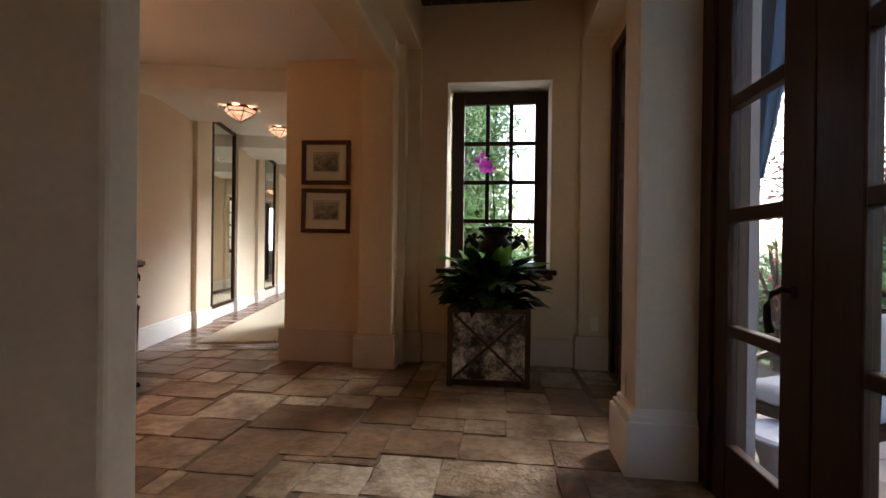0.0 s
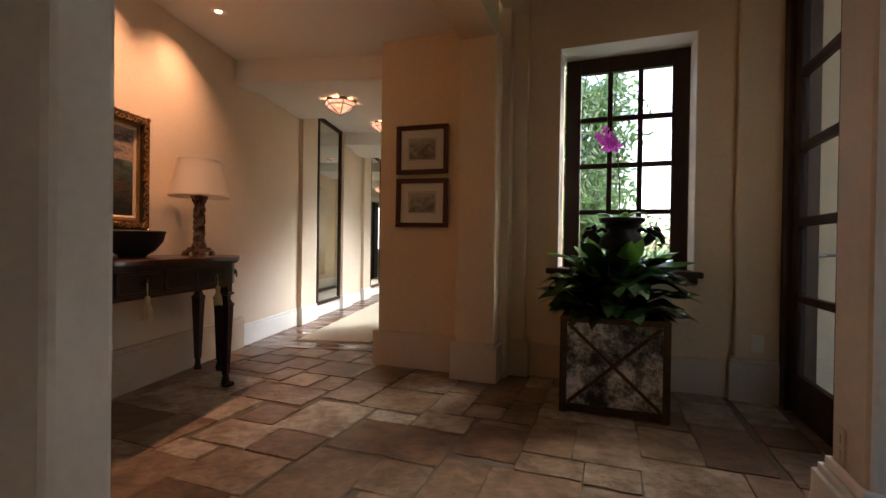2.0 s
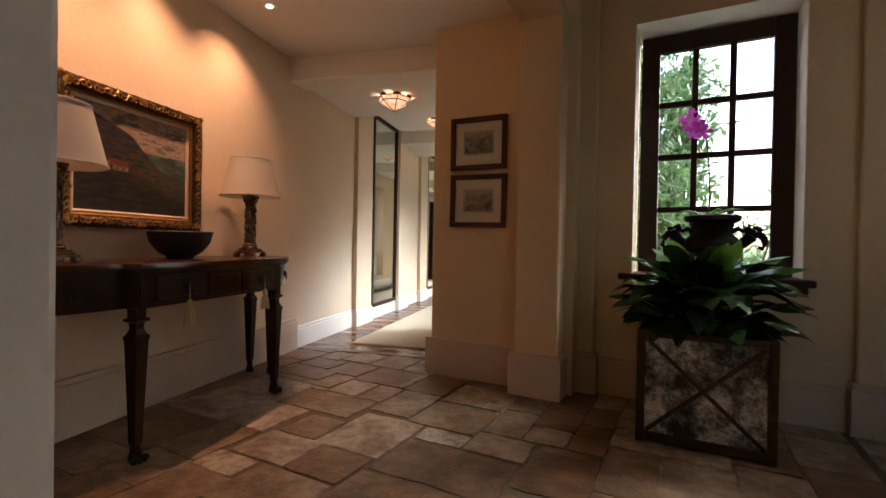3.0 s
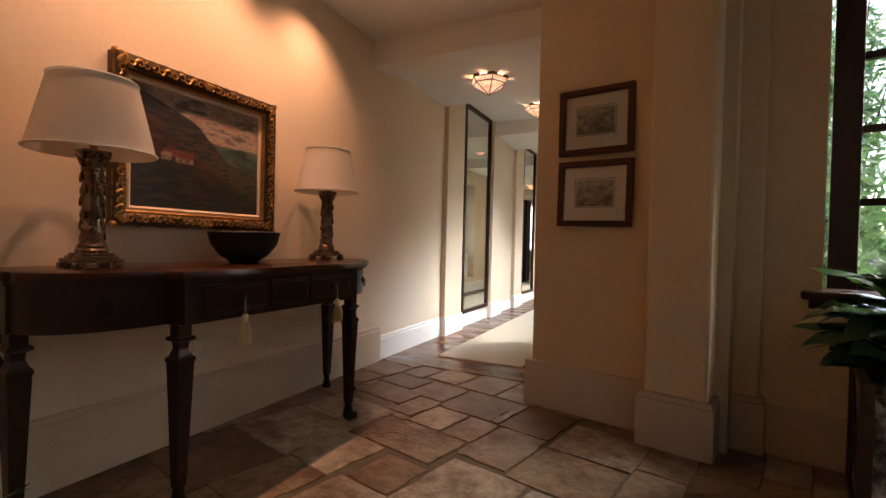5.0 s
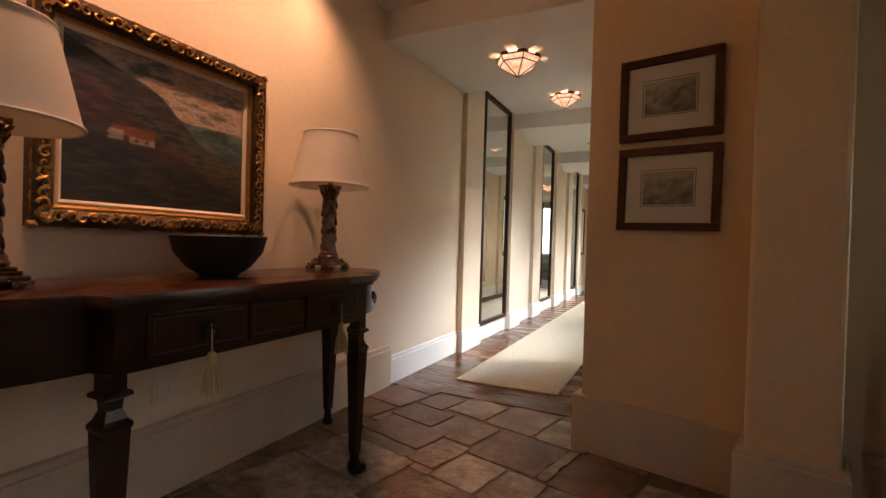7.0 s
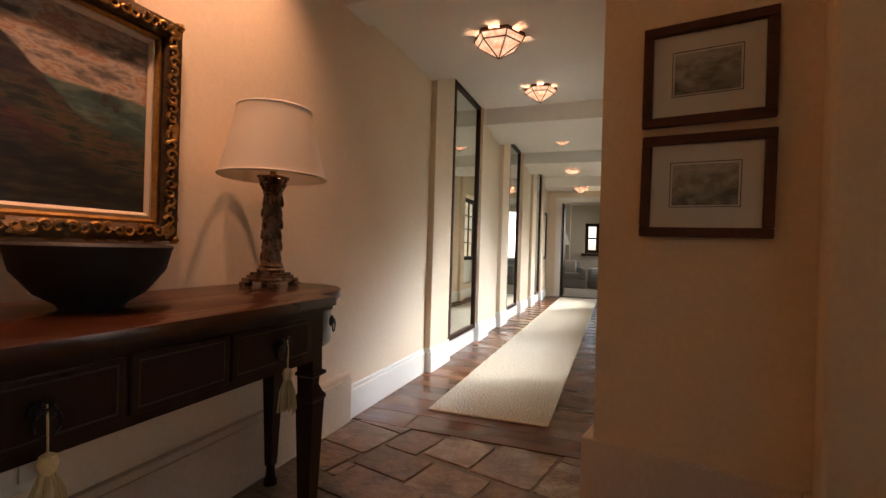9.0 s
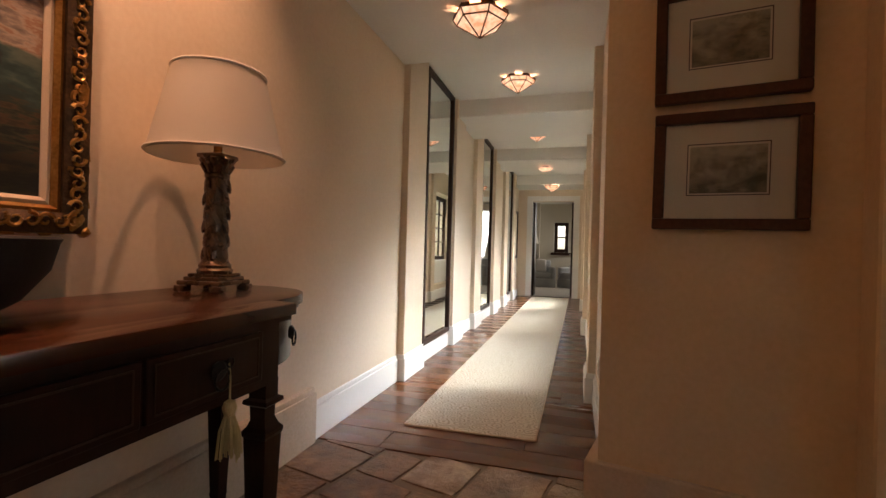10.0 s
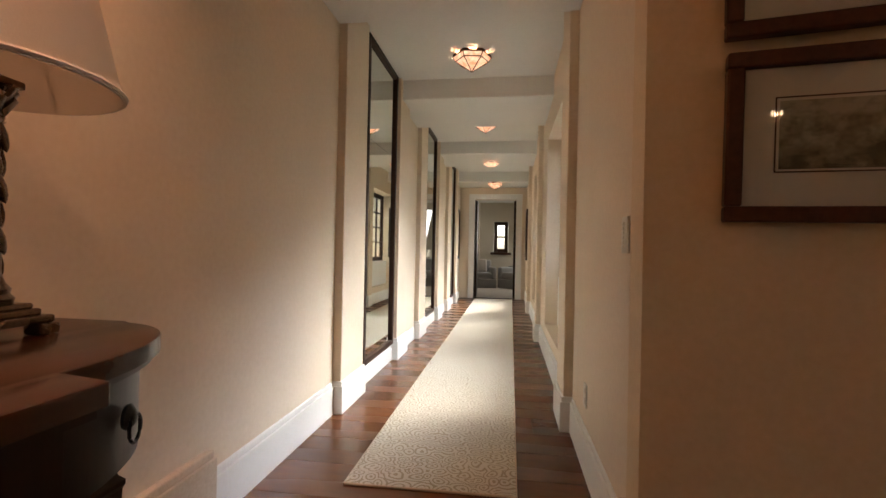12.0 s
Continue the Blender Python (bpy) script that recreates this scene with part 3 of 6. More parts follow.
# hall right wall with three deep window openings
WIN_Z0, WIN_Z1 = 0.31, 2.27
RW = 0.30
segs = []
y = 4.60
for yb in HALL_BAYS:
    segs.append((HALL_R, HALL_R + RW, y, yb + 0.32, -0.12, 3.0))
    segs.append((HALL_R, HALL_R + RW, yb + 0.32, yb + 1.98, -0.12, WIN_Z0))
    segs.append((HALL_R, HALL_R + RW, yb + 0.32, yb + 1.98, WIN_Z1, 3.0))
    y = yb + 1.98
segs.append((HALL_R, HALL_R + RW, y, HALL_END, -0.12, 3.0))
setting("wall_east", boxes(*segs), PLASTER_HALL, "pale plaster hall wall with deep window recesses", "wall")
for ya, yb in ((5.85, 6.20), (8.62, 8.85), (11.17, 11.40)):
    setting("pilaster", boxes((HALL_R - 0.055, HALL_R + 0.02, ya, yb, 0, BAY_H), bevel=0.006), PLASTER_HALL, "pale plaster pilaster beside a window recess", "pilaster")
    base_run("baseboard", (HALL_R - 0.075, HALL_R + 0.03, ya - 0.02, yb + 0.02), 0.21, TRIM, "white painted pilaster plinth")
for ya, yb in ((4.62, 5.828), (6.222, 8.598), (8.872, 11.148), (11.422, HALL_END)):
    base_run("baseboard", (HALL_R - 0.018, HALL_R + 0.03, ya, yb), 0.21, TRIM, "white painted skirting along the hall")

# the stub where the hall wall meets the turned wing
corner = wing(-1.895, 3.93)
stub = [(corner.x, corner.y), (HALL_R, 4.60), (HALL_R + 0.3, 4.60), tuple(wing(-0.8, 4.10).xy), tuple(wing(-0.8, 3.93).xy)]
setting("wall_print", prism(stub, -0.12, 2.82), PLASTER, "warm cream plaster wall hung with two prints", "wall")
bm = prism([tuple(wing(u, v).xy) for u, v in ((-1.94, 3.905), (-1.19, 3.905), (-1.19, 3.97), (-1.9, 3.97))], 0, 0.285, bevel=0.006)
setting("baseboard", bm, STONE_BASE, "tall limestone skirting under the prints", "baseboard")
bm = prism([tuple(wing(-1.94, 3.908).xy), tuple(wing(-1.88, 3.96).xy), (HALL_R + 0.02, 4.58), (HALL_R - 0.03, 4.58)], 0, 0.285, bevel=0.006)
setting("baseboard", bm, STONE_BASE, "limestone skirting at the hall corner", "baseboard")

# foyer ceiling, hall ceilings and beams
setting("ceiling_foyer", prism([(-2.6, -3.4), tuple(wing(-1.0, -3.3).xy), tuple(wing(-1.0, 4.2).xy), (-0.3, 4.5), (-2.6, 4.5)], FOYER_H, FOYER_H + 0.08), CEILING, "pale painted foyer ceiling", "ceiling")
setting("beam_hall", boxes((-2.6, -0.5, 4.50, 4.76, LOW_H - 0.043, FOYER_H + 0.08), bevel=0.012), CEILING, "painted beam over the hall mouth", "beam")
setting("ceiling_hall", boxes((-2.6, -0.4, 4.74, 5.86, LOW_H, 2.95), (-2.6, -0.4, 5.86, 12.6, BAY_H, 2.95), (-2.6, -0.4, 12.6, 13.8, LOW_H, 2.95)), CEILING, "pale painted hall ceiling with raised bays", "ceiling")
for ya, yb in ((7.42, 8.46), (9.96, 11.02)):
    setting("beam", boxes((-2.4, -0.8, ya, yb, LOW_H + 0.02, BAY_H + 0.05), bevel=0.012), CEILING, "broad painted beam across the hall", "beam")

# end wall of the hall with a cased opening, and the bedroom beyond
DX0, DX1, DZ = -2.045, -1.10, 2.26
setting("wall_north", boxes((-3.9, DX0, HALL_END, HALL_END + 0.18, -0.12, 3.0), (DX1, -0.1, HALL_END, HALL_END + 0.18, -0.12, 3.0), (DX0, DX1, HALL_END, HALL_END + 0.18, DZ, 3.0)), PLASTER_HALL, "pale plaster end wall with a door opening", "wall")
bm = boxes((DX0 - 0.13, DX0 + 0.005, HALL_END - 0.025, HALL_END + 0.003, 0, DZ + 0.12), (DX1 - 0.005, DX1 + 0.13, HALL_END - 0.025, HALL_END + 0.003, 0, DZ + 0.12), (DX0 + 0.005, DX1 - 0.005, HALL_END - 0.025, HALL_END + 0.003, DZ, DZ + 0.12), bevel=0.004)
setting("door_casing", bm, TRIM, "white painted door casing", "trim")
setting("floor_bedroom", boxes((-3.8, -0.2, 13.7, 18.4, -0.12, 0.0)), CARPET, "cream carpet in the far room", "floor")
setting("ceiling_bedroom", boxes((-3.8, -0.2, HALL_END + 0.18, 18.4, 2.66, 2.75)), CEILING, "white far room ceiling", "ceiling")
FWX0, FWX1, FWZ0, FWZ1 = -1.74, -1.28, 1.06, 2.05
setting("wall_bedroom", boxes((-3.8, FWX0, 18.0, 18.3, 0, 2.7), (FWX1, -0.2, 18.0, 18.3, 0, 2.7), (FWX0, FWX1, 18.0, 18.3, 0, FWZ0), (FWX0, FWX1, 18.0, 18.3, FWZ1, 2.7), (-3.9, -3.8, 13.6, 18.3, 0, 2.7), (-0.2, -0.1, 13.6, 18.3, 0, 2.7), (-2.75, -2.2, 17.7, 18.0, 0, 2.7)), BEDROOM, "muted beige far room walls", "wall")

# turned wing: pilasters, window wall, doors wall
def wing_wall(name, dims, label, material=PLASTER, category="wall", bevel=0.0):
    return setting(name, boxes(*dims, bevel=bevel), material, label, category, SKEW)


WU0, WU1, WZ0, WZ1 = -0.452, 0.478, 0.80, 2.522
wing_wall("wall_window", ((-0.95, WU0, 4.10, 4.46, -0.12, 3.4), (WU1, 1.4, 4.10, 4.46, -0.12, 3.4), (WU0, WU1, 4.10, 4.46, -0.12, WZ0), (WU0, WU1, 4.10, 4.46, WZ1, 3.4)), "cream plaster wall around a deep window")
# thin liners added; their white puts the skylight's brightness into the reveal
setting("trim", boxes((WU0, WU0 + 0.005, 4.098, 4.348, WZ0 + 0.05, WZ1 - 0.005), (WU1 - 0.005, WU1, 4.098, 4.348, WZ0 + 0.05, WZ1 - 0.005), (WU0, WU1, 4.098, 4.348, WZ1 - 0.005, WZ1)), TRIM, "thin white lining added to brighten the window reveal", "window reveal", SKEW)
wing_wall("pilaster", ((-1.16, -0.862, 3.77, 4.12, 0, 2.60),), "cream plaster pilaster with rounded edges", PLASTER, "pilaster", 0.018)
base_run("baseboard", (-1.195, -0.832, 3.745, 4.10), 0.285, STONE_BASE, "limestone pilaster plinth", SKEW)
wing_wall("pilaster", ((-0.90, -0.685, 4.05, 4.14, 0, 2.85),), "cream plaster pilaster beside the window", PLASTER, "pilaster", 0.012)
base_run("baseboard", (-0.87, -0.655, 4.02, 4.13), 0.285, STONE_BASE, "limestone pilaster plinth", SKEW)
base_run("baseboard", (-0.652, 0.678, 4.075, 4.13), 0.25, STONE_BASE, "limestone skirting under the window", SKEW)
wing_wall("pilaster", ((0.716, 1.3, 4.05, 4.14, 0, 2.90),), "cream plaster pilaster beside the glazed door", PLASTER, "pilaster", 0.012)
base_run("baseboard", (0.684, 0.975, 4.02, 4.13), 0.285, STONE_BASE, "limestone pilaster plinth", SKEW)
wing_wall("beam", ((-1.16, -0.862, -3.2, 3.80, 2.545, 3.4),), "cream plaster beam between foyer and window bay", PLASTER, "beam", 0.02)
wing_wall("beam", ((-0.87, -0.69, -3.2, 4.12, 2.81, 3.4),), "stepped cream plaster beam", PLASTER, "beam", 0.015)
wing_wall("beam", ((0.732, 1.3, 2.41, 4.12, 2.865, 3.4),), "cream plaster beam over the glazed door", PLASTER, "beam", 0.015)
bm = bmesh.new()
u = -0.9
while u < 1.3:
    box(bm, u, u + 0.145, -3.2, 4.2, 3.225, 3.27, bevel=0.004)
    u += 0.15
setting("ceiling_wing", bm, CEILING_WOOD, "dark stained board ceiling", "ceiling", SKEW)

# great pier between the glazed doors
PIER = [(0.652, 2.18), (1.09, 2.18), (1.09, 2.43), (0.652, 2.43)]
setting("wall_pier", prism(PIER, 0, 3.3, bevel=0.022), PLASTER_DAYLIT, "pale plaster pier with softly rounded edges", "pier", SKEW)
bm = bmesh.new()
for grow, z0, z1, round_off in ((0.045, 0.0, 0.25, 0.006), (0.030, 0.249, 0.275, 0.006), (0.014, 0.274, 0.305, 0.008)):
    prism([(0.652 - grow, 2.18 - 0.6 * grow), (0.925, 2.18 - 0.6 * grow), (0.925, 2.43 + 0.6 * grow), (0.652 - grow, 2.43 + 0.6 * grow)], z0, z1, bevel=round_off, bm=bm)
setting("baseboard", bm, TRIM, "pale moulded plinth of the pier", "baseboard", SKEW)
# the first box is unseen, closing the door run to cut daylight
wing_wall("wall_doors", ((0.93, 1.2, -3.2, 0.82, -0.12, 3.4), (0.93, 1.2, 0.82, 2.2, 2.74, 3.4), (0.95, 1.2, 2.4, 4.12, 2.74, 3.4)), "plaster wall over the glazed doors, with an unseen closing stretch")

# pier at the near opening, and the walls that close the room behind
JAMB = [(-3.4, 1.085), (-3.4, 0.778), (-1.105, 0.778), (-0.905, 0.978), (-0.905, 1.085)]
setting("wall_jamb", prism(JAMB, -0.12, 2.75, bevel=0.012), PLASTER_DAYLIT, "grey-lit plaster wall end with a splayed corner", "wall", SKEW)
wing_wall("wall_south", ((-3.4, 1.3, -3.3, -3.1, -0.12, 3.4),), "plaster wall behind")
wing_wall("wall_back", ((-2.2, -2.0, -3.2, 0.82, -0.12, 3.4),), "plaster side wall")
wing_wall("roof", ((-3.9, 1.5, -3.5, 4.6, 3.42, 3.55),), "roof slab over the wing", CEILING, "roof")


# ---- windows and glazed doors ----
def pane(name, dims, parent, m=None):
    ob = part(name, boxes(dims), GLASS, parent, "clear glass pane")
    ob.visible_shadow = False
    return ob


def grid_window(name, label, m, u0, u1, z0, z1, cols, rows, stile=0.115, bar=0.028, depth=0.06, handle=False):
    """A wooden window in the plane v = 0 of m: frame, sash bars, a pane in each field."""
    w = tagged(new(name), label, "window", kind="structure")
    w.matrix_basis = m
    d = depth / 2
    fr = boxes((u0, u0 + stile, -d, d, z0, z1), (u1 - stile, u1, -d, d, z0, z1), (u0 + stile, u1 - stile, -d, d, z1 - stile, z1), (u0 + stile, u1 - stile, -d, d, z0, z0 + stile), bevel=0.006)
    part("window_frame", fr, DARK_WOOD, w)
    a0, a1, b0, b1 = u0 + stile, u1 - stile, z0 + stile, z1 - stile
    cw, ch = (a1 - a0) / cols, (b1 - b0) / rows
    for i in range(1, cols):
        part("glazing_bar", boxes((a0 + i * cw - bar / 2, a0 + i * cw + bar / 2, -d * 0.7, d * 0.7, b0, b1), bevel=0.004), DARK_WOOD, w)
    for j in range(1, rows):
        for i in range(cols):
            s0, s1 = a0 + i * cw + (bar / 2 if i else 0), a0 + (i + 1) * cw - (bar / 2 if i < cols - 1 else 0)
            part("glazing_bar", boxes((s0, s1, -d * 0.66, d * 0.66, b0 + j * ch - bar / 2, b0 + j * ch + bar / 2), bevel=0.004), DARK_WOOD, w)
    for i in range(cols):
        for j in range(rows):
            pane("pane", (a0 + i * cw, a0 + (i + 1) * cw, -0.002, 0.002, b0 + j * ch, b0 + (j + 1) * ch), w)
    if handle:
        bm = boxes((u1 - 0.07, u1 - 0.05, -d - 0.012, -d, 1.50, 1.60), bevel=0.003)
        tube(bm, [(u1 - 0.06, -d - 0.01, 1.56), (u1 - 0.06, -d - 0.04, 1.56), (u1 - 0.06, -d - 0.045, 1.63)], 0.006)
        part("handle", bm, BLACK_IRON, w, "small black window latch")
    return w


grid_window("window_1", "dark wooden casement with small panes in a deep recess", SKEW @ pose(0, 4.38, 0), -0.43, 0.47, 0.80, 2.512, 3, 4, stile=0.118, bar=0.038, handle=True)
bm = boxes((-0.53, 0.53, 4.03, 4.34, 0.80, 0.845), bevel=0.012)
box(bm, -0.50, 0.50, 4.07, 4.12, 0.755, 0.80, bevel=0.008)
setting("window_sill", bm, DARK_WOOD, "dark moulded wooden window sill", "window sill", SKEW)
for k, yb in enumerate(HALL_BAYS):
    m = Matrix.Translation((-0.62, yb + 1.15, 0)) @ pose(0, 0, 0, 0, 0, -90)
    grid_window("window_%d" % (k + 2), "dark wooden hall casement in a deep white recess", m, -0.83, 0.83, 0.82, WIN_Z1, 4, 4, stile=0.09)
    setting("window_sill", boxes((-0.74, -0.585, yb + 0.322, yb + 1.978, WIN_Z0 + 0.002, 0.818)), TRIM, "white window seat ledge in the recess", "window sill")


def glazed_leaf(parent, v0, v1, z1, low, high, fields):
    """One leaf of a glazed door in the plane u = 0, running along v."""
    leaf = new("door_leaf")
    leaf.parent = parent
    d = 0.024
    part("stile", boxes((-d, d, v0, v0 + low, 0.012, z1), bevel=0.006), DARK_WOOD, leaf)
    part("stile", boxes((-d, d, v1 - high, v1, 0.012, z1), bevel=0.006), DARK_WOOD, leaf)
    lo = 0.012
    for z0, zt in fields + [(z1 - 0.0, None)]:
        part("rail", boxes((-d * 0.96, d * 0.96, v0 + low, v1 - high, lo, z0), bevel=0.006), DARK_WOOD, leaf)
        if zt is None:
            break
        pane("pane", (-0.002, 0.002, v0 + low - 0.005, v1 - high + 0.005, z0 - 0.004, zt + 0.004), leaf)
        lo = zt
    return leaf


FIELDS = [(0.255, 0.69), (0.735, 1.147), (1.20, 1.60), (1.65, 2.05), (2.10, 2.52)]
door = tagged(new("door_1"), "pair of tall dark wooden glazed doors to the terrace", "door", kind="structure")
door.matrix_basis = SKEW @ pose(0.965, 0, 0)
part("door_frame", boxes((-0.04, 0.12, 2.075, 2.185, 0, 2.76), (-0.04, 0.12, 0.815, 2.075, 2.66, 2.76), (-0.04, 0.12, 0.815, 0.895, 0, 2.66), bevel=0.008), DARK_WOOD, door)
for v0, v1, low, high, latch in ((1.46, 2.07, 0.152, 0.11, True), (0.90, 1.455, 0.085, 0.185, False)):
    leaf = glazed_leaf(door, v0, v1, 2.65, low, high, FIELDS)
    if latch:
        vh, bm = 1.548, bmesh.new()
        tube(bm, [(-0.020, vh, 0.905), (-0.055, vh, 0.915), (-0.080, vh + 0.012, 0.898), (-0.088, vh + 0.018, 0.86), (-0.087, vh + 0.018, 0.81), (-0.080, vh + 0.014, 0.775)], [0.009, 0.010, 0.011, 0.011, 0.012, 0.014], 10)
        part("handle", bm, BLACK_IRON, leaf, "black curved iron lever handle", True)
        bm = lathe([(0.0, 0.0), (0.024, 0.0), (0.024, 0.006), (0.012, 0.010), (0.0, 0.010)], 20)
        part("rosette", bm, BLACK_IRON, leaf, "", True, pose(-0.0235, vh, 0.905, 0, -90, 0))
door = tagged(new("door_2"), "tall dark wooden glazed door beside the window bay", "door", kind="structure")
door.matrix_basis = SKEW @ pose(1.015, 0, 0)
part("door_frame", boxes((-0.05, 0.12, 3.935, 4.045, 0, 2.76), (-0.05, 0.12, 2.44, 2.53, 0, 2.66), (-0.05, 0.12, 2.44, 3.935, 2.66, 2.76), bevel=0.008), DARK_WOOD, door)
for k in range(2):
    v1 = 3.93 - k * 0.70
    leaf = glazed_leaf(door, v1 - 0.695, v1, 2.65, 0.10, 0.10, FIELDS)
    if k == 0:
        bm = bmesh.new()
        tube(bm, [(-0.03, v1 - 0.64, 0.98), (-0.07, v1 - 0.64, 0.98), (-0.075, v1 - 0.56, 0.975)], 0.008)
        part("handle", bm, METAL, leaf, "nickel lever handle", True)

# far room window
grid_window("window_5", "small dark wooden sash window in the far room", pose(0, 18.1, 0), FWX0 + 0.004, FWX1 - 0.004, FWZ0, FWZ1 - 0.004, 1, 2, stile=0.11, bar=0.05)
setting("window_sill", boxes((FWX0 - 0.1, FWX1 + 0.1, 17.93, 18.02, FWZ0 - 0.09, FWZ0 - 0.004), bevel=0.01), DARK_WOOD, "dark wooden sill in the far room", "window sill")


# ---- foyer things ----
def console_table():
    """A mahogany console, its ends curving back from the front legs."""
    t = thing("console_table", "dark polished mahogany console table with curved ends", "console table", pose(-1.995, 2.96, 0))
    # plan in local x (front is +x) and y; symmetric in y
    def plan(fx, fy, ex, ey, back, n=26):
        right = [(fx, fy), (fx - 0.075, fy + 0.015)]
        for i in range(n + 1):
            a = math.pi / 2 * i / n
            right.append((fx - 0.085 - (fx - 0.085 - ex) * (1 - math.cos(a)), fy + 0.015 + (ey - fy - 0.03) * math.sin(a)))
        right += [(ex, ey), (back, ey)]
        return right + [(x, -y) for x, y in reversed(right)]
    top = prism(plan(0.258, 0.558, -0.075, 0.942, -0.335), 0.876, 0.906, bevel=0.005)
    part("tabletop", top, MAHOGANY, t, "reddish polished mahogany top", True)
    lip = prism(plan(0.248, 0.548, -0.08, 0.935, -0.33), 0.862, 0.8755)
    part("moulding", lip, MAHOGANY_LEG, t, "", True)
    apron = prism(plan(0.225, 0.528, -0.09, 0.925, -0.315), 0.70, 0.8615)
    part("apron", apron, MAHOGANY_LEG, t, "", True)
    for y0, y1 in ((-0.455, -0.135), (-0.125, 0.125), (0.135, 0.455)):
        d = part("drawer", boxes((0.222, 0.233, y0, y1, 0.722, 0.845), bevel=0.003), MAHOGANY_LEG, t)
        for z in (0.735, 0.829):
            part("inlay", boxes((0.2325, 0.2342, y0 + 0.015, y1 - 0.015, z, z + 0.004)), INLAY, d, "thin lighter stringing")
        for y in (y0 + 0.015, y1 - 0.019):
            part("inlay", boxes((0.2325, 0.2342, y, y + 0.004, 0.7392, 0.8288)), INLAY, d, "thin lighter stringing")
    # ring pulls
    ends = [((0.236, -0.28, 0.785), 0), ((0.236, 0.30, 0.785), 0), ((0.112, 0.735, 0.787), 21), ((0.112, -0.735, 0.787), -21)]
    for (px, py, pz), turn in ends:
        bm = bmesh.new()
        lathe([(0.0, 0), (0.02, 0.002), (0.022, 0.008), (0.012, 0.016), (0, 0.018)], 14, bm)
        bmesh.ops.rotate(bm, verts=bm.verts, cent=(0, 0, 0), matrix=Euler((0, radians(90), 0)).to_matrix())
        tube(bm, [(0.016, 0.021 * math.sin(a), -0.018 + 0.023 * math.cos(a)) for a in [i * math.pi / 8 for i in range(16)]], 0.0032, 6, True)
        part("ring_pull", bm, BLACK_IRON, t, "black lion-mask ring pull", True, pose(px, py, pz, 0, 0, turn))
    # legs
    def leg(x, y, paw):
        bm = bmesh.new()
        lathe([(0.036, 0.702), (0.036, 0.66), (0.050, 0.655), (0.052, 0.645), (0.030, 0.635), (0.027, 0.61), (0.040, 0.585), (0.052, 0.575), (0.052, 0.565), (0.046, 0.555)][::-1], 4, bm)
        lathe([(0.026, 0.085), (0.047, 0.556)], 4, bm)
        lathe([(0.030, 0.125), (0.030, 0.137)], 4, bm)
        bmesh.ops.rotate(bm, verts=bm.verts, cent=(0, 0, 0), matrix=Euler((0, 0, radians(45))).to_matrix())
        lg = part("leg", bm, MAHOGANY_LEG, t, "square tapered leg with carved collar", False, pose(x, y, 0))
        f = bmesh.new()
        if paw:
            lathe([(0.022, 0.0), (0.030, 0.012), (0.031, 0.03), (0.022, 0.06), (0.019, 0.09)], 12, f)
            for k in range(4):
                a = radians(-48 + 32 * k)
                s = bmesh.ops.create_uvsphere(f, u_segments=8, v_segments=6, radius=0.0145)["verts"]
                bmesh.ops.scale(f, vec=(1.5, 0.95, 1.1), verts=s)
                bmesh.ops.rotate(f, verts=s, cent=(0, 0, 0), matrix=Euler((0, 0, a)).to_matrix())
                bmesh.ops.translate(f, vec=(0.034 * math.cos(a), 0.034 * math.sin(a), 0.016), verts=s)
        else:
            lathe([(0.030, 0.0), (0.030, 0.02), (0.022, 0.035), (0.018, 0.09)], 12, f)
        part("foot", f, BLACK_IRON if paw else MAHOGANY_LEG, lg, "carved dark paw foot" if paw else "", True)
    for s in (1, -1):
        leg(0.19, 0.518 * s, True)
        leg(-0.10, 0.895 * s, True)
        leg(-0.285, 0.895 * s, False)
    return t


console_table()


def tassel(x, y, z, k):
    t = thing("key_tassel", "yellow silk tassel hanging from a drawer key", "tassel", pose(x, y, z), "tassels on the console")
    bm = bmesh.new()
    tube(bm, [(0, 0, 0), (0.004, 0, -0.03), (0.003, 0.002, -0.09)], 0.0022, 6)
    part("cord", bm, TASSEL, t)
    part("knot", lathe([(0.0, -0.080), (0.012, -0.087), (0.016, -0.10), (0.012, -0.113), (0.010, -0.118), (0, -0.118)], 12), TASSEL, t, "", True, pose(0.003, 0.002, 0))
    sk = bmesh.new()
    rng = random.Random(k)
    for i in range(46):
        a, r = rng.uniform(0, 6.28), 0.030 * math.sqrt(rng.random())
        tube(sk, [(0.3 * r * math.cos(a), 0.3 * r * math.sin(a), -0.112), (0.8 * r * math.cos(a), 0.8 * r * math.sin(a), -0.15), (r * math.cos(a), r * math.sin(a), -0.205 + rng.uniform(-0.008, 0.008))], 0.002, 4)
    part("skirt", sk, TASSEL, t, "", False, pose(0.003, 0.002, 0))
    bm = bmesh.new()
    tube(bm, [(-0.03, 0, 0.0), (0.002, 0, 0.0)], 0.003, 8)
    tube(bm, [(0.004, 0.010 * math.sin(a), 0.0 + 0.010 * math.cos(a)) for a in [i * math.pi / 6 for i in range(12)]], 0.0022, 6, True)
    part("key", bm, BLACK_IRON, t, "", True)


tassel(-1.745, 2.68, 0.80, 1)
tassel(-1.745, 3.28, 0.80, 2)


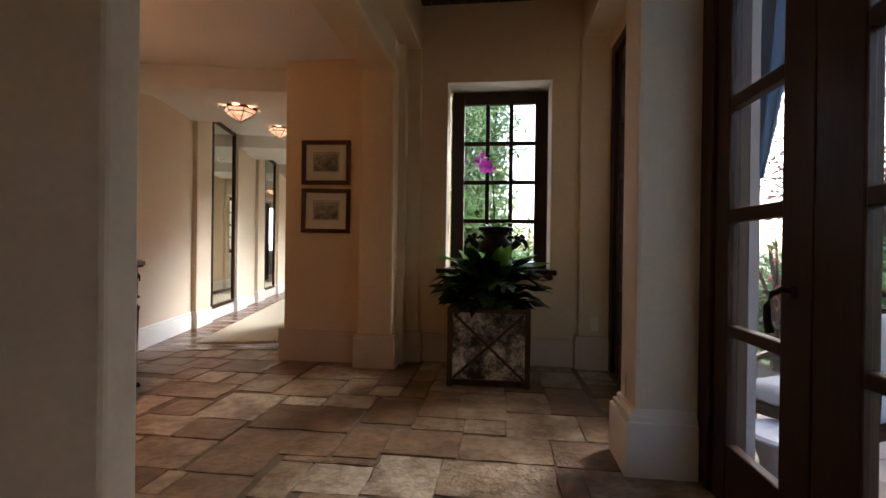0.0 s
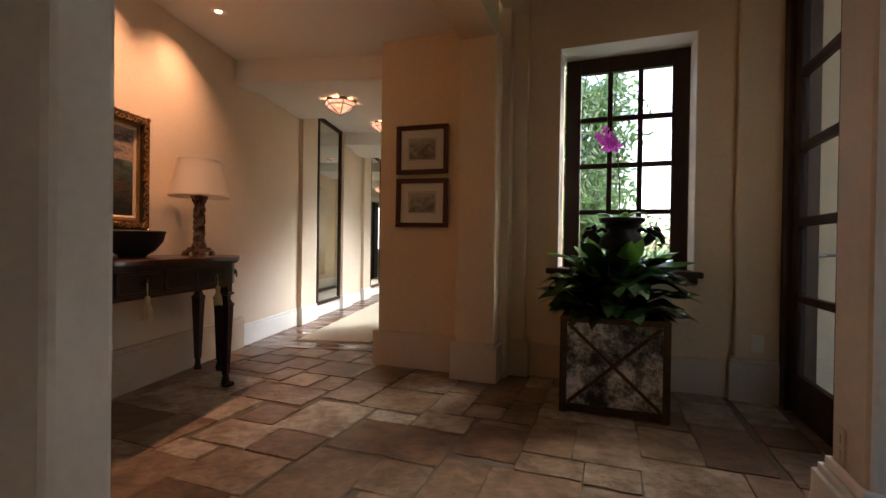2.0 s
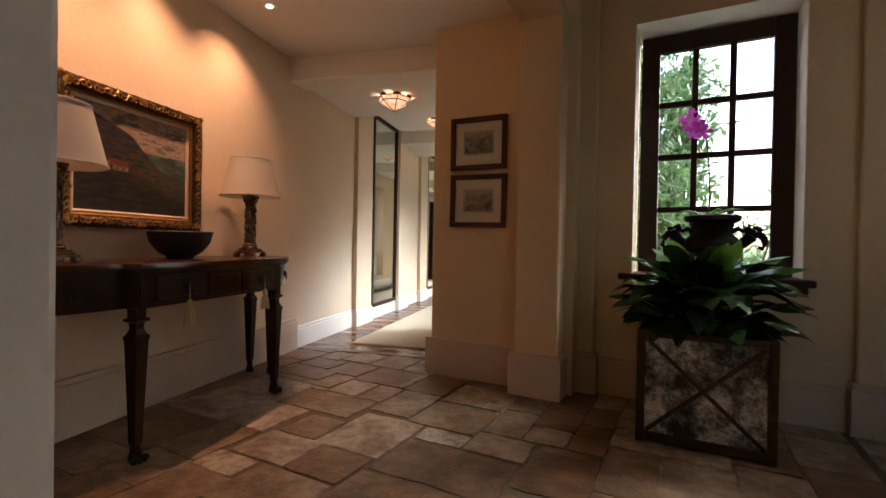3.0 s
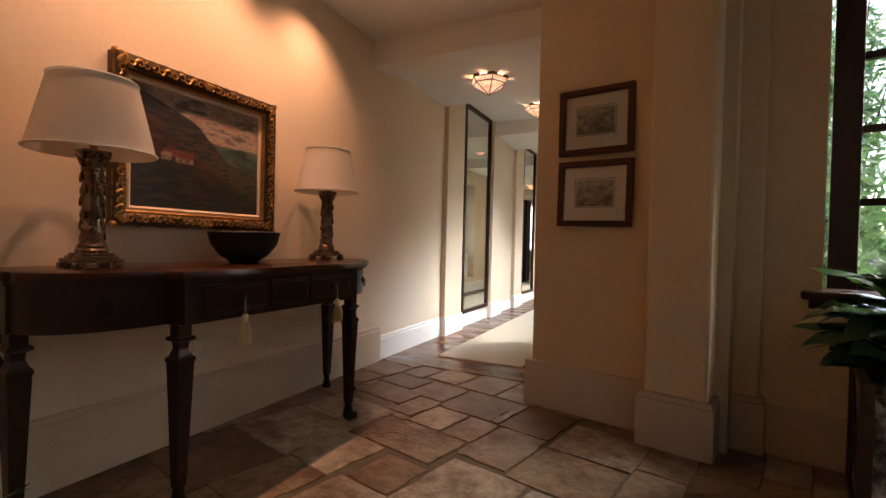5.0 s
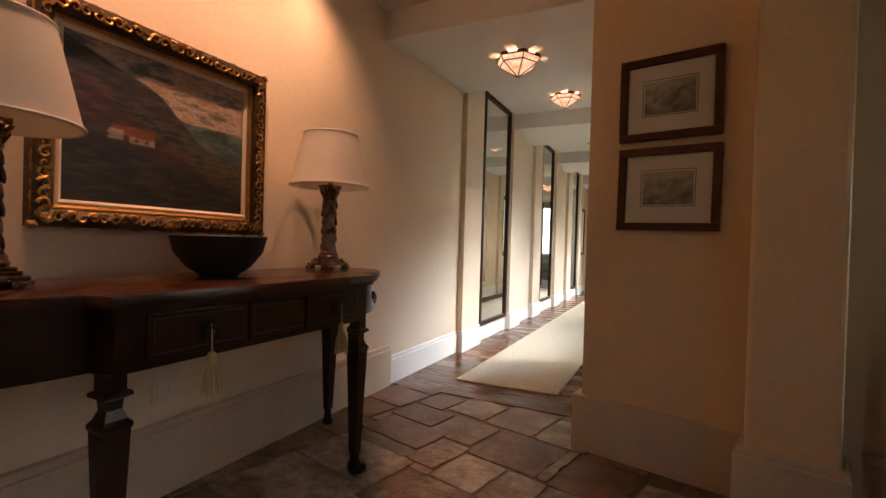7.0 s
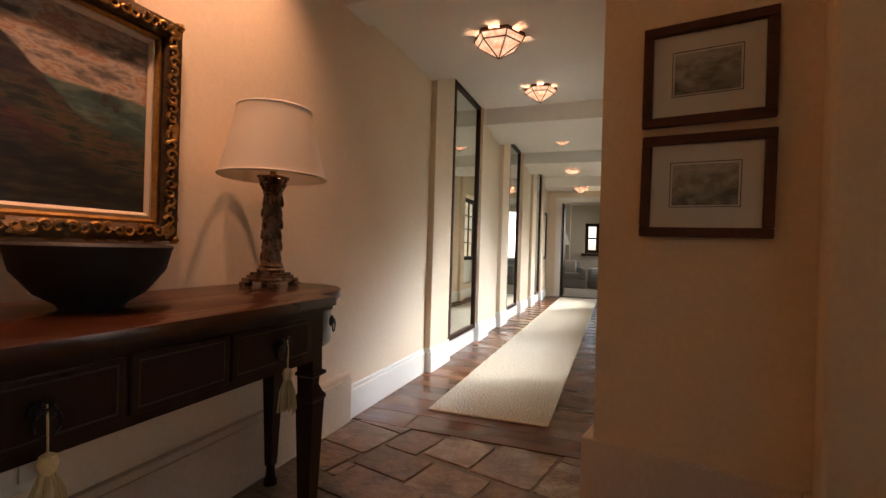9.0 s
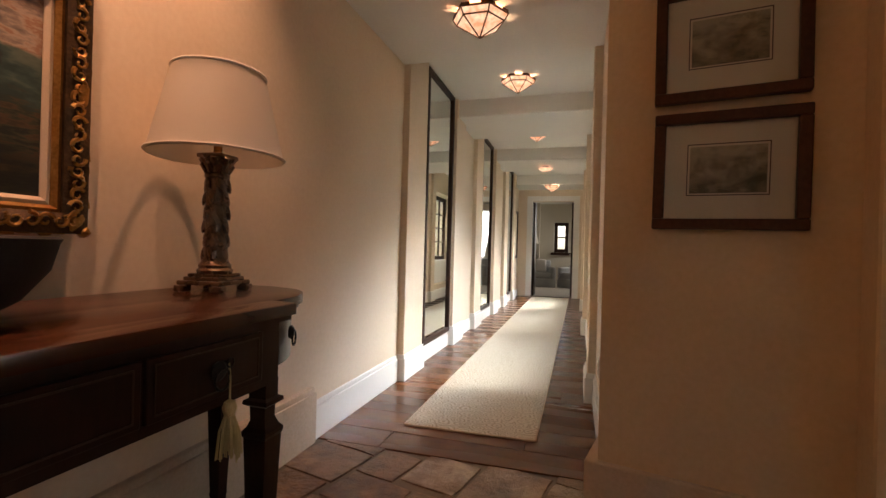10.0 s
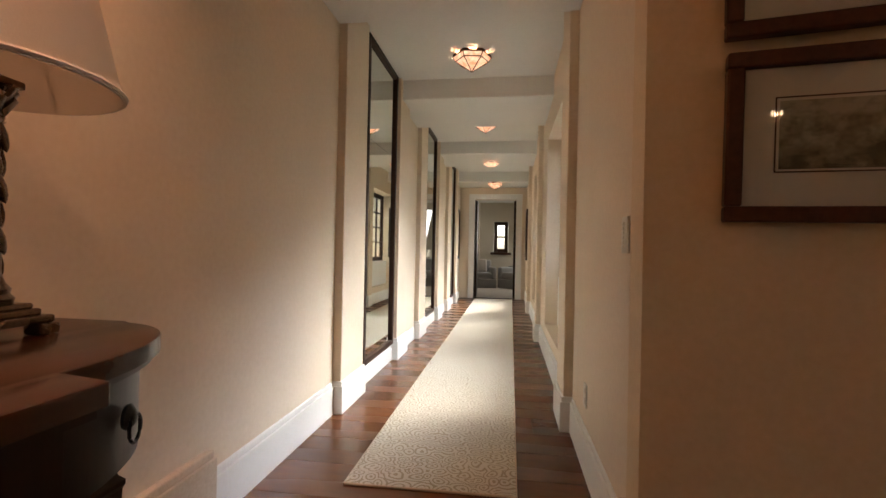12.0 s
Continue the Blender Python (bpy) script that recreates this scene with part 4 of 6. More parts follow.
def table_lamp(m):
    """A carved column lamp with a tapered shade, unlit."""
    t = thing("table_lamp", "carved silvered column table lamp with cream shade", "table lamp", m, "lamps on the console")
    base = boxes((-0.077, 0.077, -0.077, 0.077, 0.020, 0.034), (-0.064, 0.064, -0.064, 0.064, 0.033, 0.046), (-0.056, 0.056, -0.056, 0.056, 0.045, 0.056), bevel=0.004)
    b = part("base", base, SILVER_GILT, t, "stepped gilt base with block feet")
    for sx in (-1, 1):
        for sy in (-1, 1):
            part("block_foot", boxes((sx * 0.064 - 0.018, sx * 0.064 + 0.018, sy * 0.064 - 0.018, sy * 0.064 + 0.018, 0, 0.0195), bevel=0.003), SILVER_GILT, b)
    prof = [(0.0, 0.055), (0.052, 0.056), (0.055, 0.066), (0.048, 0.074), (0.050, 0.082), (0.042, 0.092), (0.037, 0.108), (0.034, 0.20), (0.033, 0.30), (0.032, 0.36), (0.038, 0.366), (0.038, 0.374), (0.032, 0.38), (0.0, 0.381)]
    col = part("column", lathe(prof, 24), SILVER_GILT, t, "", True)
    # carved leaves climbing the shaft
    for row in range(6):
        for k in range(5):
            cv = bmesh.new()
            a = 2 * math.pi * (k + 0.5 * (row % 2)) / 5
            s = bmesh.ops.create_icosphere(cv, subdivisions=2, radius=1.0)["verts"]
            for v in s:
                w = 1.0 - 0.35 * max(0, v.co.z)
                v.co = Vector((v.co.x * 0.008 * w, v.co.y * 0.013 * w, v.co.z * 0.031))
            bmesh.ops.rotate(cv, verts=s, cent=(0, 0, 0), matrix=(Euler((0, 0, a)).to_matrix() @ Euler((radians(14), radians(-10), 0)).to_matrix()))
            bmesh.ops.translate(cv, vec=(0.0335 * math.cos(a), 0.0335 * math.sin(a), 0.125 + row * 0.044), verts=s)
            part("carved_leaf", cv, SILVER_GILT, col, "", True)
    cp = bmesh.new()
    lathe([(0.031, 0.378), (0.034, 0.40), (0.040, 0.425), (0.0, 0.427)], 20, cp)
    box(cp, -0.044, 0.044, -0.044, 0.044, 0.426, 0.440, bevel=0.003)
    cap = part("capital", cp, SILVER_GILT, t, "dark leafy capital", True)
    for row, (r, z, h) in enumerate(((0.036, 0.395, 0.020), (0.041, 0.415, 0.017))):
        for k in range(8):
            a = 2 * math.pi * (k + 0.5 * row) / 8
            cp = bmesh.new()
            s = bmesh.ops.create_icosphere(cp, subdivisions=1, radius=1.0)["verts"]
            for v in s:
                v.co = Vector((v.co.x * 0.008 + (0.010 if v.co.z > 0.4 else 0), v.co.y * 0.011, v.co.z * h))
            bmesh.ops.rotate(cp, verts=s, cent=(0, 0, 0), matrix=Euler((0, 0, a)).to_matrix())
            bmesh.ops.translate(cp, vec=(r * math.cos(a), r * math.sin(a), z), verts=s)
            part("capital_leaf", cp, SILVER_GILT, cap, "", True)
    part("socket", lathe([(0.013, 0.438), (0.013, 0.50), (0.018, 0.505), (0.018, 0.55), (0.0, 0.555)], 16), GOLD, t, "brass lamp socket", True)
    # shade: open above and below, cloth of some thickness
    r0, r1, z0, z1 = 0.203, 0.138, 0.430, 0.708
    sh = bmesh.new()
    st = 48
    ring = lambda r, z: [sh.verts.new((r * math.cos(2 * math.pi * i / st), r * math.sin(2 * math.pi * i / st), z)) for i in range(st)]
    loops = [ring(r0, z0), ring(r1, z1), ring(r1 - 0.003, z1), ring(r0 - 0.003, z0)]
    for a, b2 in zip(loops, loops[1:] + loops[:1]):
        for i in range(st):
            j = (i + 1) % st
            sh.faces.new((a[i], a[j], b2[j], b2[i]))
    s = part("shade", sh, SHADE, t, "cream fabric tapered shade", True)
    for r, z, dz in ((r0 + 0.002, z0 + 0.006, 1), (r1 + 0.002, z1 - 0.006, 1)):
        bm = bmesh.new()
        tube(bm, [(r * math.cos(2 * math.pi * i / 48), r * math.sin(2 * math.pi * i / 48), z) for i in range(48)], 0.0045, 6, True)
        part("shade_trim", bm, SHADE_TRIM, s, "", True)
    sp = bmesh.new()
    for k in range(3):
        a = 2 * math.pi * k / 3
        tube(sp, [(0, 0, 0.69), (0.135 * math.cos(a), 0.135 * math.sin(a), 0.70)], 0.002, 5)
    tube(sp, [(0, 0, 0.54), (0, 0, 0.72)], 0.003, 6)
    part("spider", sp, METAL, t)
    return t


lamp_a = table_lamp(pose(-2.148, 3.667, 0.907, 0, 0, 4))
copy_thing(lamp_a, pose(-2.12, 2.30, 0.907, 0, 0, -5))


def bowl():
    prof = [(0.0, 0.0), (0.07, 0.0), (0.078, 0.012), (0.12, 0.035), (0.165, 0.085), (0.178, 0.13), (0.183, 0.138), (0.178, 0.143), (0.170, 0.136), (0.155, 0.09), (0.11, 0.05), (0.0, 0.035)]
    return tagged(part("bowl", lathe(prof, 48), BLACK_BOWL, None, "", True, pose(-2.06, 2.945, 0.907) @ Matrix.Diagonal((0.93, 0.93, 1.1, 1))), "large plain black bowl on the console", "bowl")


bowl()


def gilt_painting():
    """A seascape in a deep carved gilt frame; local x runs along the wall, y out of it."""
    W, H = 0.928, 0.782
    t = thing("painting", "dark coastal oil painting in a carved gilt frame", "painting", pose(WALL_X + 0.001, 2.934, 1.456, 0, 0, -90))
    # local: x along the wall, -y towards the wall
    def mould(a0, a1, d0, d1, mat, label, name="frame"):
        """A rectangular ring between two insets, rising from d0 to d1."""
        bm = bmesh.new()
        loops = []
        for ins, d in ((a0, 0.0), (a0, d0), ((a0 + a1) / 2, max(d0, d1) + 0.004), (a1, d1), (a1, 0.0)):
            x, z = W / 2 - ins, H / 2 - ins
            loops.append([bm.verts.new((sx * x, d, sz * z)) for sx, sz in ((-1, -1), (1, -1), (1, 1), (-1, 1))])
        for p0, p1 in zip(loops, loops[1:]):
            for i in range(4):
                j = (i + 1) % 4
                bm.faces.new((p0[i], p0[j], p1[j], p1[i]))
        return part(name, bm, mat, t, label)
    fr = mould(0.010, 0.066, 0.055, 0.040, GILT_DARK, "dark carved gilt moulding")
    mould(0.0655, 0.084, 0.030, 0.022, GOLD, "bright inner gilt fillet", "fillet")
    mould(0.0835, 0.104, 0.018, 0.014, LINEN, "cream linen liner", "liner")
    part("canvas", boxes((-0.5, 0.5, -0.5, 0.5, -0.5, 0.5)), SEASCAPE, t, "coastal oil painting with a red-roofed cottage", False, pose(0, 0.006, 0) @ Matrix.Diagonal((W - 0.204, 0.008, H - 0.204, 1)))
    # scrolls and leaves along the moulding
    rng = random.Random(5)
    def lump(x, z, a, sx, sy, sz, d):
        orn = bmesh.new()
        s = bmesh.ops.create_icosphere(orn, subdivisions=1, radius=1.0)["verts"]
        for v in s:
            v.co = Vector((v.co.x * sx, v.co.y * sy, v.co.z * sz))
        bmesh.ops.rotate(orn, verts=s, cent=(0, 0, 0), matrix=Euler((0, a, 0)).to_matrix())
        bmesh.ops.translate(orn, vec=(x, d, z), verts=s)
        part("carved_leaf", orn, GOLD, fr, "", True)
    def scroll(x, z, r, flip, turn):
        pts = []
        for i in range(14):
            a = turn + flip * i * 0.46
            rr = r * (1 - i / 17)
            pts.append((x + rr * math.cos(a), 0.058, z + rr * math.sin(a)))
        orn = bmesh.new()
        tube(orn, pts, [0.0065 * (1 - i / 22) for i in range(14)], 5)
        part("carved_scroll", orn, GOLD, fr, "", True)
    n = 26
    for i in range(n):
        x = -W / 2 + 0.05 + (W - 0.10) * i / (n - 1)
        for sz in (-1, 1):
            scroll(x, sz * (H / 2 - 0.042), 0.020, 1 if i % 2 else -1, rng.uniform(0, 3))
            lump(x + 0.02, sz * (H / 2 - 0.018 + 0.004 * math.sin(i * 2.1)), rng.uniform(-0.4, 0.4), 0.030, 0.007, 0.011, 0.048)
    n = 22
    for i in range(n):
        z = -H / 2 + 0.05 + (H - 0.10) * i / (n - 1)
        for sx in (-1, 1):
            scroll(sx * (W / 2 - 0.042), z, 0.020, 1 if i % 2 else -1, rng.uniform(0, 3))
            lump(sx * (W / 2 - 0.018 + 0.004 * math.sin(i * 1.7)), z + 0.02, 1.57 + rng.uniform(-0.4, 0.4), 0.030, 0.007, 0.011, 0.048)
    for sx in (-1, 1):
        for sz in (-1, 1):
            lump(sx * (W / 2 - 0.04), sz * (H / 2 - 0.04), 0.78 * sx * sz, 0.036, 0.012, 0.018, 0.052)
            lump(sx * (W / 2 - 0.015), sz * (H / 2 - 0.015), 0.78, 0.018, 0.02, 0.018, 0.046)
    for sz in (-1, 1):
        lump(0, sz * (H / 2 - 0.03), 0, 0.05, 0.012, 0.018, 0.052)
    for sx in (-1, 1):
        lump(sx * (W / 2 - 0.03), 0, 0, 0.018, 0.012, 0.05, 0.052)
    return t


gilt_painting()


def framed_print(m, engraving_mat, label):
    t = thing("framed_print", label, "framed print", m, "prints beside the hall")
    w, h, f = 0.44, 0.392, 0.036
    part("backing", boxes((-w / 2 + 0.01, w / 2 - 0.01, -0.008, -0.002, 0.01, h - 0.01)), MAT_BOARD, t, "cream mount")
    for nm, d in (("a", (-w / 2, w / 2, -0.034, 0, 0, f)), ("b", (-w / 2, w / 2, -0.034, 0, h - f, h)), ("c", (-w / 2, -w / 2 + f, -0.0335, 0, f, h - f)), ("d", (w / 2 - f, w / 2, -0.0335, 0, f, h - f))):
        part("frame_rail", boxes(d, bevel=0.005), PRINT_FRAME, t, "polished brown wooden frame")
    for d in ((-0.118, 0.118, 0.114, 0.117), (-0.118, 0.118, 0.285, 0.288), (-0.118, -0.115, 0.117, 0.285), (0.115, 0.118, 0.117, 0.285)):
        part("ruled_line", boxes((d[0], d[1], -0.0095, -0.0079, d[2], d[3])), PRINT_FRAME, t)
    part("print", boxes((-0.5, 0.5, -0.5, 0.5, -0.5, 0.5)), engraving_mat, t, "faded sepia landscape engraving", False, pose(0, -0.0088, 0.2) @ Matrix.Diagonal((0.218, 0.0012, 0.156, 1)))
    g = part("glazing", boxes((-w / 2 + f - 0.002, w / 2 - f + 0.002, -0.0165, -0.0145, f - 0.002, h - f + 0.002)), GLASS, t, "clear picture glass")
    g.visible_shadow = False
    return t


framed_print(SKEW @ pose(-1.508, 3.917, 1.577, 0, 0, 3), ENGRAVING_A, "brown-framed landscape engraving above another print")
framed_print(SKEW @ pose(-1.508, 3.917, 1.148, 0, 0.6, 3), ENGRAVING_B, "brown-framed faded engraving below another print")


def wall_plate(name, m, w, h, label, category, slots):
    t = thing(name, label, category, m)
    part("plate", boxes((-w / 2, w / 2, -0.008, 0, -h / 2, h / 2), bevel=0.003), PLATE, t)
    for (x, z, sw, sh) in slots:
        part("insert", boxes((x - sw / 2, x + sw / 2, -0.012, -0.0075, z - sh / 2, z + sh / 2), bevel=0.0015), PLATE, t)
    return t


def hall_east(y, z):
    return Matrix.Translation((HALL_R - 0.001, y, z)) @ pose(0, 0, 0, 0, 0, -90)


wall_plate("light_switch", hall_east(4.65, 1.135), 0.075, 0.125, "ivory keypad light switch beside the hall mouth", "light switch", [(-0.012, 0.04 - 0.016 * k, 0.026, 0.011) for k in range(6)])
wall_plate("wall_outlet", hall_east(5.38, 0.365), 0.07, 0.115, "ivory double wall outlet on the hall wall", "outlet", [(0, 0.025, 0.034, 0.03), (0, -0.025, 0.034, 0.03)])
wall_plate("wall_outlet", SKEW @ pose(0.85, 4.049, 0.385), 0.07, 0.115, "ivory double wall outlet beside the glazed door", "outlet", [(0, 0.025, 0.034, 0.03), (0, -0.025, 0.034, 0.03)])
wall_plate("wall_outlet", SKEW @ pose(0.651, 2.345, 0.375, 0, 0, -90), 0.07, 0.115, "ivory outlet low on the pier", "outlet", [(0, 0.025, 0.034, 0.03), (0, -0.025, 0.034, 0.03)])


wall_plate("wall_outlet", Matrix.Translation((WALL_X + 0.001, 2.955, 0.43)) @ pose(0, 0, 0, 0, 0, 90), 0.115, 0.115, "ivory double outlet on the wall under the console", "outlet", [(-0.025, 0, 0.034, 0.06), (0.025, 0, 0.034, 0.06)])


def tall_mirror(y0, y1, z0, z1):
    t = thing("wall_mirror", "tall dark-framed mirror between plaster pilasters", "mirror", pose(WALL_X + 0.001, 0, 0), "mirrors along the hall")
    f = 0.045
    for d in ((0, 0.035, y0, y0 + f, z0, z1), (0, 0.035, y1 - f, y1, z0, z1), (0, 0.0345, y0 + f, y1 - f, z0, z0 + f), (0, 0.0345, y0 + f, y1 - f, z1 - f, z1)):
        part("frame_rail", boxes(d, bevel=0.005), DARK_WOOD, t, "dark wooden mirror frame")
    zs = z0 + f + (z1 - z0 - 2 * f) * 0.70
    part("mirror_pane", boxes((0.0, 0.012, y0 + f - 0.004, y1 - f + 0.004, z0 + f - 0.004, zs - 0.001)), MIRROR, t, "clear mirror glass")
    part("mirror_pane", boxes((0.0, 0.0121, y0 + f - 0.004, y1 - f + 0.004, zs + 0.001, z1 - f + 0.004)), MIRROR, t, "clear mirror glass")


for y0, y1 in ((6.40, 7.31), (8.95, 9.76), (11.5, 12.2)):
    tall_mirror(y0, y1, 0.165, BAY_H - 0.006)


def ceiling_light(m):
    """A faceted hexagonal flush light of bronze bars and mica panes."""
    t = thing("ceiling_light", "faceted bronze and amber mica flush ceiling light", "ceiling light", m, "hall ceiling lights")
    n, R, r2, dz1, dz2 = 6, 0.175, 0.150, -0.055, -0.155
    part("mount", lathe([(0.0, 0.0), (0.10, 0.0), (0.10, -0.012), (0.0, -0.012)], 24), COPPER, t)
    P = lambda rad, z, i: Vector((rad * math.cos(2 * math.pi * i / n), rad * math.sin(2 * math.pi * i / n), z))
    fr = bmesh.new()
    for i in range(n):
        a, b = P(R, -0.022, i), P(R, -0.022, i + 1)
        tube(fr, [a, b], 0.006, 6)
        a2, b2 = P(r2, -0.062, i), P(r2, -0.062, i + 1)
        tube(fr, [a2, b2], 0.005, 6)
        tube(fr, [a, a2, Vector((0, 0, dz2))], 0.005, 6)
    part("frame", fr, COPPER, t, "dark bronze bars")
    for i in range(n):
        for s0, s1 in ((0.0, 0.30), (0.70, 1.0)):
            a, b = P(R, 0, i).lerp(P(R, 0, i + 1), s0), P(R, 0, i).lerp(P(R, 0, i + 1), s1)
            part("rim_plate", prism([a.xy, b.xy, (b * 0.975).xy, (a * 0.975).xy], -0.020, -0.001), COPPER, t, "bronze rim plate")
    for i in range(n):
        for quad in ([P(R, -0.022, i), P(R, -0.022, i + 1), P(r2, -0.062, i + 1), P(r2, -0.062, i)], [P(r2, -0.062, i), P(r2, -0.062, i + 1), Vector((0, 0, dz2))]):
            bm = bmesh.new()
            inner = [q * 0.985 for q in quad]
            va, vb = [bm.verts.new(q) for q in quad], [bm.verts.new(q) for q in inner]
            bm.faces.new(va)
            bm.faces.new(vb[::-1])
            for k in range(len(quad)):
                j = (k + 1) % len(quad)
                bm.faces.new((va[j], va[k], vb[k], vb[j]))
            part("mica_pane", bm, MICA, t, "glowing amber mica pane")
    bm = bmesh.new()
    bmesh.ops.create_uvsphere(bm, u_segments=12, v_segments=8, radius=0.022)
    bb = part("bulb", bm, BULB, t, "lit bulb", True, pose(0, 0, -0.085))
    bb.visible_shadow = False
    return t


first = ceiling_light(pose(*HALL_LAMPS[0]))
for k, at in enumerate(HALL_LAMPS[1:]):
    copy_thing(first, pose(*at, 0, 0, 7 * (k + 1)) @ Matrix.Scale(0.94, 4))


def downlight(x, y):
    t = thing("downlight", "small recessed white ceiling downlight", "downlight", pose(x, y, FOYER_H), "foyer downlights")
    part("trim_ring", lathe([(0.034, -0.002), (0.052, -0.004), (0.055, -0.001), (0.034, -0.0005)], 28), TRIM, t, "", True)
    part("bulb", lathe([(0.0, -0.004), (0.022, -0.004), (0.024, -0.001), (0.0, -0.0008)], 20), BULB, t, "lit lamp face")


for lx, ly in DOWNLIGHTS:
    downlight(lx, ly)


def lantern():
    """A small iron lantern with candle bulbs, hung on a rod."""
    t = thing("hanging_lantern", "small black iron hanging lantern with lit candle bulbs", "lantern", Matrix.Translation(LANTERN))
    bm = bmesh.new()
    tube(bm, [(0, 0, 0.16), (0, 0, 0.605)], 0.006, 8)
    part("rod", bm, BLACK_IRON, t)
    bm = bmesh.new()
    for z, r in ((0.10, 0.13), (-0.12, 0.13)):
        tube(bm, [(r * math.cos(i * math.pi / 12), r * math.sin(i * math.pi / 12), z) for i in range(24)], 0.006, 6, True)
    for i in range(6):
        a = i * math.pi / 3
        tube(bm, [(0, 0, 0.17), (0.13 * math.cos(a), 0.13 * math.sin(a), 0.10), (0.13 * math.cos(a), 0.13 * math.sin(a), -0.12)], 0.004, 6)
    tube(bm, [(-0.13, 0, -0.12), (0.13, 0, -0.12)], 0.005, 6)
    part("cage", bm, BLACK_IRON, t, "black iron cage", True)
    for k in range(3):
        a = k * 2.094 + 0.4
        c = part("candle", lathe([(0.012, -0.115), (0.012, -0.03), (0, -0.03)], 12), PLATE, t, "ivory candle sleeve", True, pose(0.05 * math.cos(a), 0.05 * math.sin(a), 0))
        b = part("bulb", lathe([(0.0, -0.03), (0.011, -0.02), (0.014, 0.0), (0.008, 0.025), (0.0, 0.04)], 12), BULB, c, "lit candle bulb", True)
        b.visible_shadow = False


lantern()


def planter():
    """A square planter of cloudy mirror panels in dark wooden frames with crossed bars."""
    t = thing("planter", "square antiqued mirror planter with crossed dark bars", "planter", SKEW @ pose(-0.041, 3.685, 0))
    s, h, f = 0.307, 0.585, 0.04
    for sx in (-1, 1):
        for sy in (-1, 1):
            part("post", boxes((sx * s - (f if sx > 0 else 0), sx * s + (0 if sx > 0 else f), sy * s - (f if sy > 0 else 0), sy * s + (0 if sy > 0 else f), 0, h), bevel=0.004), GILT_DARK, t)
    for k in range(4):
        m = pose(0, 0, 0, 0, 0, 90 * k)
        for z0, z1 in ((0.01, 0.055), (h - 0.035, h - 0.001)):
            part("rail", boxes((-s + f, s - f, -s + 0.001, -s + 0.03, z0, z1), bevel=0.003), GILT_DARK, t, "dark bronze-wood rail", False, m)
        part("mirror_panel", boxes((-s + f - 0.004, s - f + 0.004, -s + 0.018, -s + 0.024, 0.05, h - 0.03)), ANTIQUE, t, "cloudy antiqued mirror panel", False, m)
        L, a = math.hypot(2 * (s - f), h - 0.09), math.atan2(h - 0.09, 2 * (s - f))
        for sg in (1, -1):
            part("cross_bar", boxes((-L / 2 + 0.012, L / 2 - 0.012, -0.011, 0.0 + 0.001 * sg, -0.010, 0.010), bevel=0.002), GILT_DARK, t, "", False, m @ pose(0, -s + 0.0175, 0.30, 0, -math.degrees(a) * sg, 0))
        part("rosette", boxes((-0.017, 0.017, -s + 0.003, -s + 0.01, 0.283, 0.317), bevel=0.003), GILT_DARK, t, "", False, m)
    part("soil", boxes((-s + 0.03, s - 0.03, -s + 0.03, s - 0.03, 0.47, 0.53)), SOIL, t)
    return t


planter()


def leaf_mesh(bm, base, yaw, rise, length, width, droop, cup=0.2, n=9, rot=0.0):
    """One strap leaf, from base out along yaw, rising and drooping, with a fold along its rib and a little thickness."""
    out, side = Vector((math.cos(yaw), math.sin(yaw), 0)), Vector((-math.sin(yaw), math.cos(yaw), 0))
    rows, p, ang = [], Vector(base), rise
    for i in range(n + 1):
        s = i / n
        w = width * (math.sin(math.pi * min(1, s * 0.90 + 0.10) ** 0.85) ** 0.8)
        if i == n:
            w = 0.002
        d = out * math.cos(ang) + Vector((0, 0, math.sin(ang)))
        up = d.cross(side) * -1
        sd = side * math.cos(rot * s) + up * math.sin(rot * s)
        wave = 0.13 * w * math.sin(9 * s + yaw * 3)
        rows.append((bm.verts.new(p - sd * w / 2 + up * (cup * w + wave)), bm.verts.new(p), bm.verts.new(p + sd * w / 2 + up * (cup * w - wave))))
        p = p + d * (length / n)
        ang -= droop / n * (0.5 + 1.2 * s)
    for a, b in zip(rows, rows[1:]):
        bm.faces.new((a[0], a[1], b[1], b[0]))
        bm.faces.new((a[1], a[2], b[2], b[1]))


